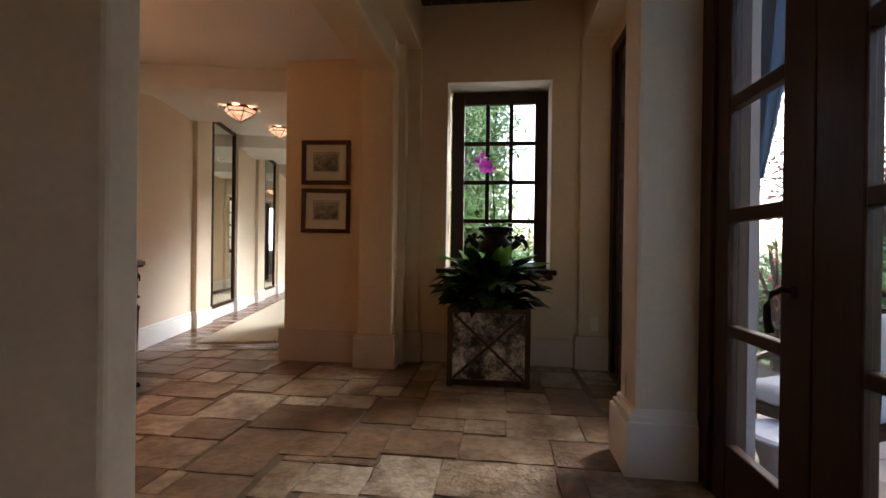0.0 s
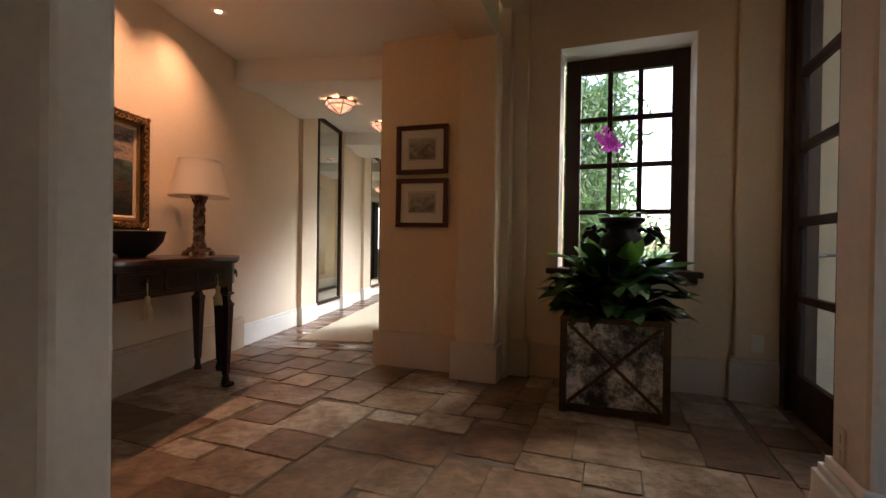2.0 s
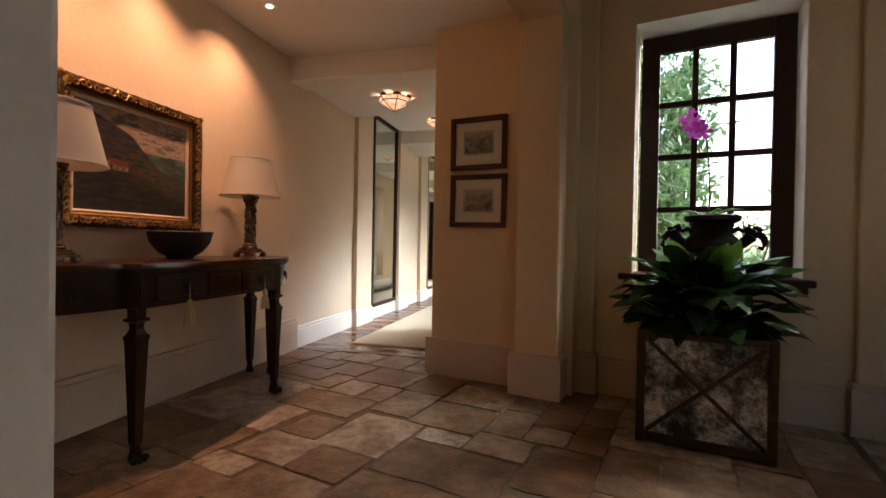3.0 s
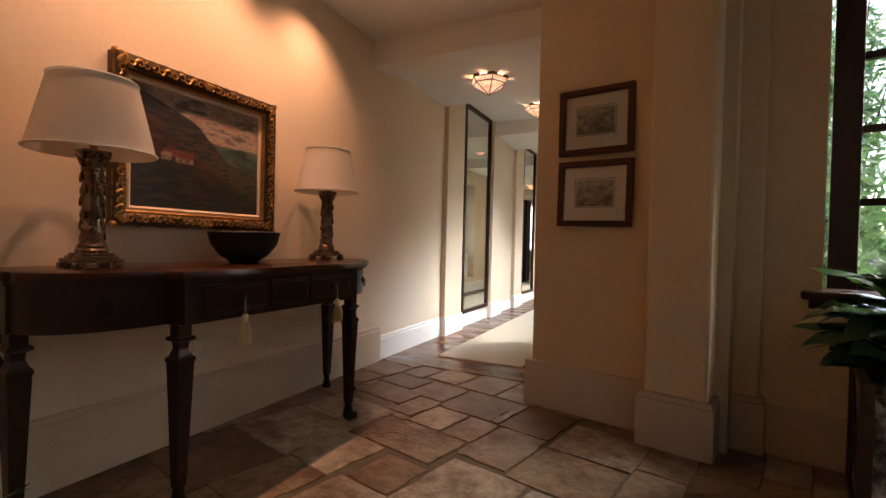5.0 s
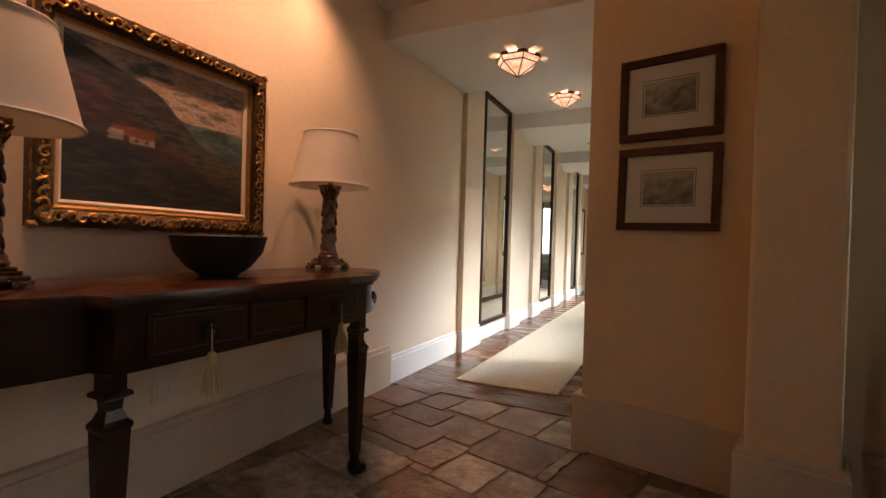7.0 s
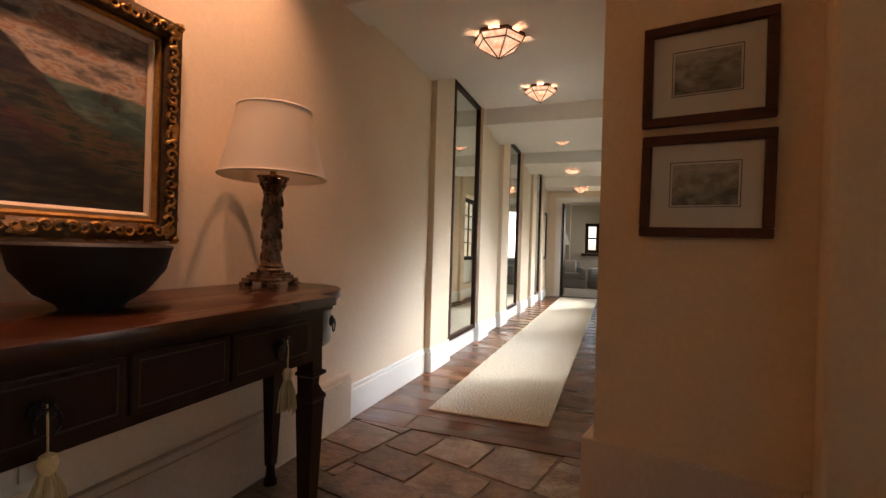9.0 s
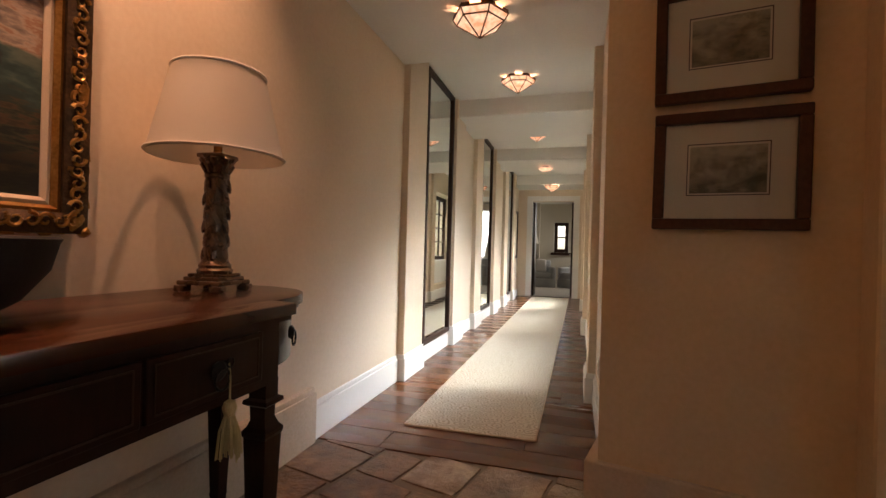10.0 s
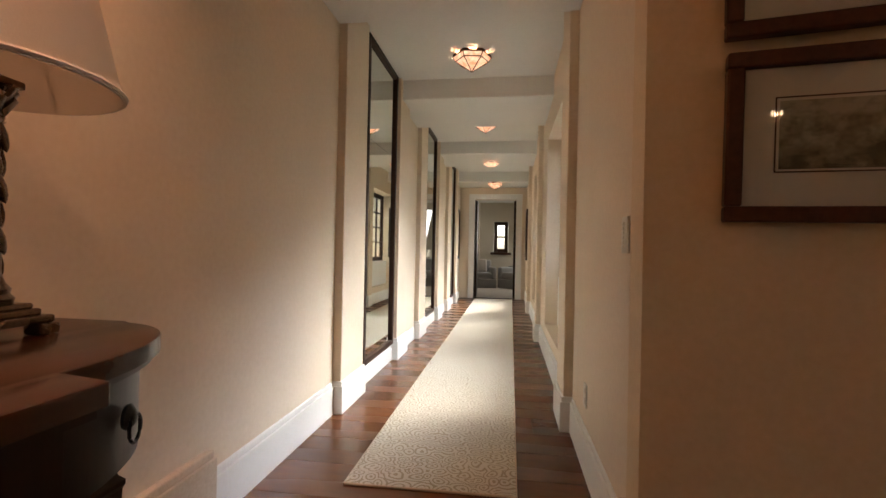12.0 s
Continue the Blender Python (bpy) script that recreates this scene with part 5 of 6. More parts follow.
def foliage_plant():
    """Broad strap leaves massed over the planter, an orchid spike rising from the middle."""
    t = thing("planter_foliage", "glossy dark broadleaf plant filling the planter", "plant", SKEW @ pose(-0.041, 3.685, 0.53))
    rng = random.Random(11)
    def put(yaw, r, z, rise, length, width, droop, mat=LEAF, cup=0.05, rot=0.0):
        bm = bmesh.new()
        leaf_mesh(bm, (r * math.cos(yaw), r * math.sin(yaw), z), yaw, radians(rise), length, width, radians(droop), cup, 10, rot)
        part("leaf", bm, mat, t, "bright green leaf tinted as if backlit" if mat is LEAF_BRIGHT else "", True)
    # skirt that covers the rim, spreading tiers over it, upright leaves in the middle
    for k in range(26):
        put(k * 2.39996 + rng.uniform(-0.2, 0.2), 0.16, 0.06 + 0.03 * (k % 3), rng.uniform(8, 26), rng.uniform(0.27, 0.36), rng.uniform(0.13, 0.17), rng.uniform(50, 85), rot=rng.uniform(-0.7, 0.7))
    for k in range(32):
        put(k * 2.39996 + 0.7 + rng.uniform(-0.2, 0.2), 0.09, 0.18 + 0.02 * (k % 4), rng.uniform(16, 38), rng.uniform(0.36, 0.44), rng.uniform(0.16, 0.20), rng.uniform(45, 85), rot=rng.uniform(-0.6, 0.6))
    for k in range(18):
        put(k * 2.39996 + 1.9 + rng.uniform(-0.2, 0.2), 0.05, 0.25 + 0.02 * (k % 3), rng.uniform(36, 58), rng.uniform(0.32, 0.40), rng.uniform(0.13, 0.17), rng.uniform(40, 70), rot=rng.uniform(-0.6, 0.6))
    for yaw, rise, length in ((2.9, 34, 0.42), (4.1, 62, 0.32), (5.0, 55, 0.34), (5.75, 40, 0.38), (0.1, 28, 0.42), (2.4, 46, 0.36), (5.4, 66, 0.30)):
        put(yaw, 0.05, 0.28, rise, length * 1.08, 0.16, 38, LEAF_BRIGHT, 0.22)
    # long low leaves at the sides
    for k, yaw in enumerate((3.10, 2.8, 3.45, 0.1, -0.25, 0.45)):
        put(yaw, 0.12, 0.15 + 0.02 * (k % 3), 20 - 4 * (k % 3), 0.40, 0.12, 42 + 8 * (k % 3), LEAF, 0.15, 0.3 * (-1) ** k)
    return t


foliage_plant()


def floor_plant(m):
    """A low pot of broad dark leaves on the floor beside the wall end."""
    t = thing("potted_plant", "low dark glossy leafy plant in a small pot", "plant", m)
    rng = random.Random(17)
    part("pot", lathe([(0.0, 0.0), (0.07, 0.0), (0.10, 0.14), (0.112, 0.15), (0.112, 0.17), (0.098, 0.17), (0.094, 0.15), (0.0, 0.148)], 28), BLACK_BOWL, t, "small dark pot", True)
    for k in range(26):
        lay, yaw = k / 26, k * 2.39996
        bm = bmesh.new()
        leaf_mesh(bm, (0.03 * math.cos(yaw), 0.03 * math.sin(yaw), 0.15 + 0.05 * lay), yaw, radians(22 + 50 * lay), rng.uniform(0.19, 0.25), rng.uniform(0.075, 0.10), radians(rng.uniform(50, 80)), 0.12, 8, rng.uniform(-0.5, 0.5))
        part("leaf", bm, LEAF, t, "", True)


floor_plant(pose(-1.88, 1.84, 0) @ Matrix.Scale(0.85, 4))


def orchid():
    """A black wooden stand with scrolled ears on the window sill side, a potted orchid on it."""
    st = thing("orchid_stand", "dark carved jardiniere with scrolled handles", "jardiniere", SKEW @ pose(0.0, 3.78, 0.53))
    part("pedestal", lathe([(0.0, 0.0), (0.10, 0.0), (0.10, 0.02), (0.05, 0.05), (0.045, 0.40), (0.09, 0.45), (0.11, 0.455), (0, 0.456)], 24), BLACK_IRON, st, "", True)
    part("bowl", lathe([(0.0, 0.455), (0.09, 0.456), (0.135, 0.47), (0.145, 0.50), (0.13, 0.545), (0.095, 0.575), (0.085, 0.60), (0.11, 0.612), (0.105, 0.628), (0.14, 0.645), (0.145, 0.668), (0.130, 0.676), (0.10, 0.665), (0.0, 0.655)], 32), BLACK_IRON, st, "black urn bowl", True)
    for s in (-1, 1):
        bm = bmesh.new()
        tube(bm, [(s * 0.10, 0, 0.50), (s * 0.15, 0, 0.52), (s * 0.185, 0, 0.555), (s * 0.20, 0, 0.59)], [0.030, 0.030, 0.034, 0.030], 10)
        # the volute: a coil that thins towards its eye
        coil = [(s * (0.205 + (0.040 - 0.0026 * i) * math.cos(0.55 * i + 2.2)), 0, 0.590 + (0.040 - 0.0026 * i) * math.sin(0.55 * i + 2.2)) for i in range(13)]
        tube(bm, coil, [0.021 - 0.0008 * i for i in range(13)], 8)
        tube(bm, [(s * 0.215, 0, 0.575), (s * 0.245, 0, 0.545), (s * 0.252, 0, 0.51), (s * 0.238, 0, 0.488), (s * 0.222, 0, 0.50)], [0.020, 0.019, 0.016, 0.013, 0.009], 8)
        tube(bm, [(s * 0.09, 0, 0.58), (s * 0.125, 0, 0.60), (s * 0.15, 0, 0.585), (s * 0.165, 0, 0.60)], [0.014, 0.015, 0.012, 0.007], 8)
        part("handle", bm, BLACK_IRON, st, "scrolled black handle", True)
    o = thing("orchid", "magenta orchid spray on a tall thin stem", "orchid", SKEW @ pose(-0.02, 3.77, 1.20))
    bm = bmesh.new()
    stem = [(0, 0, 0), (0.005, 0, 0.12), (0.0, 0, 0.25), (-0.012, 0, 0.40), (-0.03, 0, 0.52), (-0.05, 0, 0.58)]
    tube(bm, stem, [0.005, 0.005, 0.004, 0.004, 0.003, 0.002], 6)
    part("stem", bm, STEM, o, "", True)
    for k, (yaw, ln) in enumerate(((0.1, 0.20), (3.2, 0.17), (1.6, 0.14), (-1.2, 0.17), (2.4, 0.15))):
        bm = bmesh.new()
        leaf_mesh(bm, (0, 0, -0.01), yaw, radians(38), ln, 0.06, radians(70), 0.2)
        part("leaf", bm, LEAF_BRIGHT if k in (0, 1, 3) else LEAF, o, "", True)
    rng = random.Random(3)
    for k, (x, z, s) in enumerate(((-0.130, 0.475, 0.031), (-0.085, 0.510, 0.026), (-0.100, 0.438, 0.036), (-0.055, 0.460, 0.034), (-0.070, 0.400, 0.041), (-0.018, 0.392, 0.041), (-0.035, 0.430, 0.033))):
        bm = bmesh.new()
        for i in range(5):
            a = 2 * math.pi * i / 5 + rng.uniform(-0.2, 0.2)
            c = bm.verts.new((0, 0, 0))
            pts = [bm.verts.new((s * rr * math.cos(a + da), -0.006 + 0.008 * rr, s * rr * math.sin(a + da))) for rr, da in ((0.6, -0.55), (1.0, -0.28), (1.06, 0.0), (1.0, 0.28), (0.6, 0.55))]
            for p0, p1 in zip(pts, pts[1:]):
                bm.faces.new((c, p0, p1))
        f = part("blossom", bm, PETAL, o, "magenta orchid blossom", True, pose(x - 0.01, -0.012, z + 0.085, rng.uniform(-15, 15), 0, rng.uniform(-25, 25)))
        part("lip", lathe([(0.0, -0.006), (0.006, -0.003), (0.005, 0.003), (0, 0.006)], 8), PETAL, f, "", True, pose(0, -0.008, 0))
    for x, z in ((-0.055, 0.515), (-0.038, 0.53), (-0.05, 0.545)):
        part("bud", lathe([(0.0, -0.009), (0.006, -0.003), (0.006, 0.003), (0, 0.009)], 8), STEM, o, "", True, pose(x, 0, z + 0.06))


orchid()


# ---- hall things ----
def runner():
    bm = prism([(-1.985, 5.02), (-1.212, 5.04), (-1.165, 13.3), (-1.99, 13.3)], 0.0, 0.012, bevel=0.003)
    t = thing("runner_rug", "long cream runner rug with a taupe scroll pattern", "runner rug")
    part("rug_body", bm, RUNNER, t)
    b = bmesh.new()
    tube(b, [(-1.985, 5.02, 0.006), (-1.212, 5.04, 0.006)], 0.006, 6)
    part("binding", b, LINEN, t, "beige bound edge")
    b = bmesh.new()
    tube(b, [(-1.212, 5.04, 0.006), (-1.165, 13.3, 0.006)], 0.005, 6)
    part("binding", b, LINEN, t, "beige bound edge")
    b = bmesh.new()
    tube(b, [(-1.985, 5.02, 0.006), (-1.99, 13.3, 0.006)], 0.005, 6)
    part("binding", b, LINEN, t, "beige bound edge")


runner()


def hall_picture(m, label):
    t = thing("framed_picture", label, "framed picture", m, "pictures at the hall end")
    for d in ((0, 0.03, -0.24, -0.18, 0, 1.08), (0, 0.03, 0.18, 0.24, 0, 1.08), (0, 0.0295, -0.18, 0.18, 0, 0.06), (0, 0.0295, -0.18, 0.18, 1.02, 1.08)):
        part("frame_rail", boxes(d, bevel=0.004), DARK_WOOD, t)
    part("picture", boxes((0, 0.01, -0.185, 0.185, 0.055, 1.025)), MAT_BOARD, t, "pale mounted picture")


hall_picture(pose(WALL_X + 0.002, 12.98, 0.90), "narrow dark-framed picture on the mirror wall")
hall_picture(pose(HALL_R - 0.002, 12.95, 0.90, 0, 0, 180), "narrow dark-framed picture on the window wall")
for s, x in ((1, DX0), (-1, DX1)):
    d = tagged(new("door_3" if s > 0 else "door_4"), "dark wooden door leaf folded back into the far room", "door", kind="structure")
    d.matrix_basis = pose(x + s * 0.028, HALL_END + 0.17, 0)
    part("leaf_panel", boxes((-0.02, 0.02, 0, 0.46, 0.01, DZ - 0.01), bevel=0.004), DARK_WOOD, d)
    bm = bmesh.new()
    bmesh.ops.create_uvsphere(bm, u_segments=12, v_segments=8, radius=0.024)
    part("knob", bm, METAL, d, "small metal knob", True, pose(s * 0.04, 0.4, 1.0))
    setting("door_lining", boxes((x - 0.004 if s > 0 else x - 0.012, x + 0.012 if s > 0 else x + 0.004, HALL_END + 0.004, HALL_END + 0.168, 0.0, DZ - 0.002)), DARK_WOOD, "dark wooden door lining", "trim")


def glass_ceiling_dish():
    t = thing("ceiling_light", "small glass flush ceiling light on a metal plate", "ceiling light", pose(-1.57, 10.55, LOW_H + 0.02))
    part("plate", lathe([(0, -0.03), (0.06, -0.03), (0.06, 0.0), (0, 0)], 20), METAL, t)
    part("dish", lathe([(0.0, -0.09), (0.07, -0.08), (0.12, -0.045), (0.125, -0.04), (0.07, -0.072), (0, -0.082)], 24), MICA, t, "pale lit glass dish", True)


glass_ceiling_dish()


# ---- far room things ----
def rounded(x0, x1, y0, y1, z0, z1, r=0.05):
    bm = bmesh.new()
    box(bm, x0, x1, y0, y1, z0, z1)
    bmesh.ops.bevel(bm, geom=list(bm.edges), offset=r, segments=3, affect="EDGES", profile=0.5)
    return bm


def armchair(name, label, m, w, category):
    t = thing(name, label, category, m)
    part("seat", rounded(-w / 2 + 0.14, w / 2 - 0.14, -0.40, 0.25, 0.26, 0.46, 0.06), SOFA, t, "", True)
    part("skirt", rounded(-w / 2, w / 2, -0.38, 0.40, 0.0, 0.262, 0.02), SOFA, t, "", True)
    part("backrest", rounded(-w / 2 + 0.05, w / 2 - 0.05, 0.22, 0.42, 0.25, 0.82, 0.07), SOFA, t, "", True)
    for s in (-1, 1):
        part("armrest", rounded(s * w / 2 - (0.16 if s > 0 else 0), s * w / 2 + (0 if s > 0 else 0.16), -0.40, 0.38, 0.25, 0.62, 0.07), SOFA, t, "", True)
    return t


armchair("sofa", "grey upholstered sofa in the far room", pose(-2.5, 16.7, 0, 0, 0, 12), 1.7, "sofa")
armchair("armchair", "grey upholstered armchair by the far window", pose(-1.02, 16.8, 0, 0, 0, -40), 0.8, "armchair")
tagged(part("pillow", rounded(-0.21, 0.21, -0.06, 0.06, 0, 0.40, 0.055), PILLOW, None, "", True, pose(-2.1, 16.72, 0.455, -18, 0, 6)), "pale square throw pillow on the sofa", "pillow")
fl = thing("floor_lamp", "dark floor lamp with pale shade beside the sofa", "floor lamp", pose(-2.42, 17.45, 0))
part("stand", lathe([(0.0, 0.0), (0.14, 0.0), (0.14, 0.02), (0.015, 0.04), (0.012, 1.40), (0.0, 1.40)], 16), BLACK_IRON, fl, "", True)
part("shade", lathe([(0.23, 1.32), (0.15, 1.66), (0.145, 1.66), (0.225, 1.32)], 24), SHADE, fl, "", True)
st = thing("side_table", "small dark side table under the far window", "side table", pose(-1.0, 17.5, 0))
part("top", lathe([(0.0, 0.6), (0.25, 0.6), (0.25, 0.63), (0, 0.63)], 24), DARK_WOOD, st)
part("stem", lathe([(0.18, 0.0), (0.18, 0.02), (0.03, 0.05), (0.03, 0.6)], 16), DARK_WOOD, st, "", True)
tl = thing("table_lamp", "small pale table lamp in the far room", "table lamp", pose(-1.02, 17.5, 0.63))
part("base", lathe([(0.0, 0), (0.07, 0), (0.08, 0.08), (0.03, 0.22), (0.012, 0.26), (0, 0.26)], 16), PILLOW, tl, "", True)
part("shade", lathe([(0.16, 0.24), (0.10, 0.46), (0.097, 0.46), (0.157, 0.24)], 24), SHADE, tl, "", True)


# ---- outside ----
setting("ground", boxes((-600, 600, -600, 600, -0.6, -0.50)), GROUND, "planted garden ground around the house", "ground")
terrace = setting("terrace", boxes((1.2, 3.0, -4.0, 6.2, -0.50, -0.235)), MORTAR, "terrace bed outside the glazed doors", "terrace", SKEW)
rng = random.Random(21)
tile_mesh = mesh_of("tile", boxes((-0.147, 0.147, -0.147, 0.147, -0.03, 0.0), bevel=0.004), TERRACE)
for i in range(6):
    for j in range(16):
        piece("tile", tile_mesh, terrace, pose(1.36 + i * 0.3, 0.2 + j * 0.3, -0.212 + rng.uniform(-0.002, 0.002)))
# unseen roof; its extent is set to shade the stucco and cut skylight
setting("loggia_shade", boxes((1.2, 1.95, 1.95, 3.75, 3.05, 3.2)), STUCCO, "unseen loggia roof, sized to cut skylight", "roof", SKEW)
setting("outside_pier", boxes((1.087, 1.166, 2.168, 2.44, -0.5, 3.3)), STUCCO, "grey-mauve stucco face of the pier outside", "pier", SKEW)
# the second box is unseen, added to block low sky through door_2
setting("loggia_wall_screen", boxes((1.2, 1.9, 4.46, 4.66, -0.5, 3.2), (1.82, 1.9, 3.55, 4.46, -0.5, 2.3)), STUCCO, "grey-mauve stucco loggia end wall with an added side screen", "wall", SKEW)

# unseen dark wall, added to keep low sky off the far foyer wall
setting("sky_screen", boxes((3.02, 3.2, 0.3, 3.93, -0.5, 3.5), (3.02, 3.2, 4.5, 5.10, -0.5, 3.5)), SCREEN_GREEN, "unseen dark green screen added to block low sky", "wall", SKEW)


def far_house():
    t = thing("house", "cream plastered house beyond the garden", "house", SKEW @ pose(15.0, 13.5, -0.5))
    part("wall", boxes((0, 6, -6.5, 6.5, 0, 3.1)), HOUSE, t)
    part("roof", prism([(-0.6, -7.0), (6.6, -7.0), (6.6, 7.0), (-0.6, 7.0)], 3.1, 3.4), ROOF, t)
    for v in (-4.6, -1.6, 1.6, 4.6):
        w = part("window", boxes((-0.04, -0.001, v - 0.45, v + 0.45, 1.0, 2.3)), BLACK_BOWL, t, "dark far window")
        part("frame", boxes((-0.07, -0.042, v - 0.03, v + 0.03, 1.0, 2.3)), HOUSE, w)


far_house()


def drape(m):
    """A heavy outdoor curtain gathered to one side."""
    bm = bmesh.new()
    rows = []
    for i in range(16):
        s = i / 15
        z = 3.04 - 1.60 * s
        rows.append([bm.verts.new((0.075 * math.sin(k * 0.9) * (1 - 0.85 * s), (k / 24) * (0.62 * (1 - s) ** 0.9 + 0.03), z)) for k in range(25)])
    for a, b in zip(rows, rows[1:]):
        for k in range(24):
            bm.faces.new((a[k], a[k + 1], b[k + 1], b[k]))
    ob = part("outdoor_curtain", bm, DRAPE, None, "", True, m)
    so = ob.modifiers.new("thickness", "SOLIDIFY")
    so.thickness = 0.006
    return tagged(ob, "blue outdoor curtain drawn back to the terrace pier", "curtain")


drape(SKEW @ pose(1.47, 2.76, 0) @ Matrix.Diagonal((1, -0.75, 1, 1)))


def terrace_chair(m):
    t = thing("terrace_chair", "carved wooden terrace chair with pale blue cushion", "chair", m, "chairs on the terrace")
    part("seat_frame", rounded(-0.29, 0.29, -0.28, 0.28, 0.34, 0.40, 0.02), DARK_WOOD, t)
    part("cushion", rounded(-0.27, 0.27, -0.27, 0.25, 0.40, 0.52, 0.05), CUSHION, t, "pale blue seat cushion", True)
    part("back_cushion", rounded(-0.26, 0.26, 0.16, 0.28, 0.50, 0.92, 0.05), CUSHION, t, "pale blue back cushion", True)
    for sx in (-1, 1):
        for sy in (-1, 1):
            bm = bmesh.new()
            tube(bm, [(sx * 0.25, sy * 0.24, 0.36), (sx * 0.28, sy * 0.27, 0.22), (sx * 0.25, sy * 0.245, 0.08), (sx * 0.28, sy * 0.28, 0.012)], [0.032, 0.03, 0.018, 0.024], 8)
            part("leg", bm, DARK_WOOD, t, "curved wooden leg", True)
        bm = bmesh.new()
        tube(bm, [(sx * 0.29, -0.20, 0.38), (sx * 0.31, -0.22, 0.60), (sx * 0.31, 0.05, 0.64), (sx * 0.28, 0.27, 0.70)], [0.022, 0.02, 0.022, 0.022], 8)
        part("arm", bm, DARK_WOOD, t, "", True)
    bm = bmesh.new()
    tube(bm, [(-0.28, 0.29, 0.36), (-0.29, 0.32, 0.9), (-0.15, 0.34, 1.02), (0.15, 0.34, 1.02), (0.29, 0.32, 0.9), (0.28, 0.29, 0.36)], 0.024, 8)
    part("back_frame", bm, DARK_WOOD, t, "", True)
    return t


ch = terrace_chair(SKEW @ pose(1.80, 2.70, -0.212, 0, 0, -60))
copy_thing(ch, SKEW @ pose(2.2, 1.95, -0.212, 0, 0, -110))
tb = thing("terrace_table", "round stone-topped terrace drum table", "table", SKEW @ pose(1.50, 2.50, -0.212))
part("drum", lathe([(0.15, 0.0), (0.16, 0.02), (0.12, 0.15), (0.16, 0.28), (0.17, 0.30), (0, 0.30)], 32), STUCCO, tb, "", True)
part("top", lathe([(0.0, 0.301), (0.19, 0.301), (0.20, 0.315), (0.19, 0.33), (0, 0.33)], 32), CUSHION, tb, "pale round top", True)


def railing(u, v0, v1):
    t = thing("terrace_railing", "dark metal terrace railing before the planting", "railing", SKEW)
    for z in (-0.10, 0.24, 0.585):
        part("rail", boxes((u - 0.02, u + 0.02, v0, v1, z, z + 0.035), bevel=0.004), BLACK_IRON, t)
    k = v0
    while k <= v1 + 0.01:
        part("post", boxes((u - 0.018, u + 0.018, k - 0.018, k + 0.018, -0.235, 0.584)), BLACK_IRON, t)
        k += 1.2


railing(2.9, 0.2, 6.0)


def shrub(at, rad, height, n, mat, name, label, category="shrub", trunk=0.0, leaf=0.07, seed=1):
    """Limbs with many small leaves in clumps, uneven in outline."""
    rng = random.Random(seed)
    t = thing(name, label, category, pose(*at))
    wood = bmesh.new()
    tips = []
    lead = trunk if trunk else 0.08
    if trunk:
        tube(wood, [(0, 0, 0), (0.04, 0.02, trunk * 0.5), (0.0, 0.05, trunk)], [0.10, 0.085, 0.07], 8)
    for i in range(16):
        a, h = rng.uniform(0, 6.28), rng.uniform(0.15, 1.0)
        r = rad * rng.uniform(0.45, 1.0) * math.sqrt(max(0.05, 1 - abs(h * 2 - 1.0) ** 2.2))
        tip = Vector((r * math.cos(a), r * math.sin(a), lead + (height - lead) * h))
        tube(wood, [(0, 0, lead * 0.9), Vector((tip.x * 0.4, tip.y * 0.4, lead + (tip.z - lead) * 0.55)), tip], [0.035, 0.02, 0.006], 5)
        tips += [tip, tip * 0.8 + Vector((0, 0, lead * 0.2)), Vector((tip.x * 0.55, tip.y * 0.55, lead + (tip.z - lead) * 0.7))]
    part("trunk", wood, BARK, t, "branching wood", True)
    vs, fs = [], []
    for i in range(n):
        c = rng.choice(tips) + Vector([rng.gauss(0, rad * 0.20) for _ in range(3)])
        d = Vector([rng.gauss(0, 1) for _ in range(3)]).normalized()
        s = d.orthogonal().normalized() * leaf * 0.22
        L = leaf * rng.uniform(0.7, 1.3)
        k = len(vs)
        up = d.cross(s).normalized() * leaf * 0.08
        vs += [c, c + d * L * 0.5 + s + up, c + d * L, c + d * L * 0.5 - s + up]
        fs += [(k, k + 1, k + 2), (k, k + 2, k + 3)]
    me = bpy.data.meshes.new("leaves")
    me.from_pydata([tuple(v) for v in vs], [], fs)
    me.materials.append(mat)
    ob = new("leaves", me)
    ob.parent = t
    return t


for k, (u, v, rad, h) in enumerate(((-0.70, 8.3, 0.70, 5.2), (-0.22, 9.6, 0.62, 6.0), (-1.3, 10.5, 1.0, 6.0), (-0.45, 7.6, 0.42, 2.3))):
    shrub(tuple(wing(u, v, -0.5)), rad, h, 2600, TREE_LEAF, "garden_tree", "leafy green tree outside the window", "tree", 0.7, 0.20, 40 + k)
for k, (u, v, rad, h) in enumerate(((3.9, 4.9, 0.5, 1.25), (3.6, 4.5, 0.45, 1.35), (3.5, 5.5, 0.6, 1.5), (3.9, 6.6, 0.6, 1.3), (4.6, 5.6, 0.7, 1.6), (4.4, 6.4, 0.8, 1.7))):
    shrub(tuple(wing(u, v, -0.5)), rad, h, 2400, TREE_LEAF, "garden_shrub", "green shrub beyond the terrace railing", "shrub", 0, 0.13, 60 + k)
shrub(tuple(wing(4.9, 6.2, -0.5)), 1.5, 5.0, 8000, RED_LEAF, "copper_tree", "copper-leaved tree beyond the terrace", "tree", 1.4, 0.12, 71)
shrub(tuple(wing(3.0, 5.25, -0.5)), 0.28, 1.75, 90, RED_FLOWER, "flowering_shrub", "red flowering shrub behind the railing", "shrub", 0.6, 0.09, 72)
for k, (x, y) in enumerate(((2.3, 7.4), (2.4, 9.6), (2.3, 12.0))):
    shrub((x, y, -0.5), 0.8, 2.0, 2000, TREE_LEAF, "garden_shrub", "green shrub outside the hall windows", "shrub", 0, 0.12, 80 + k)


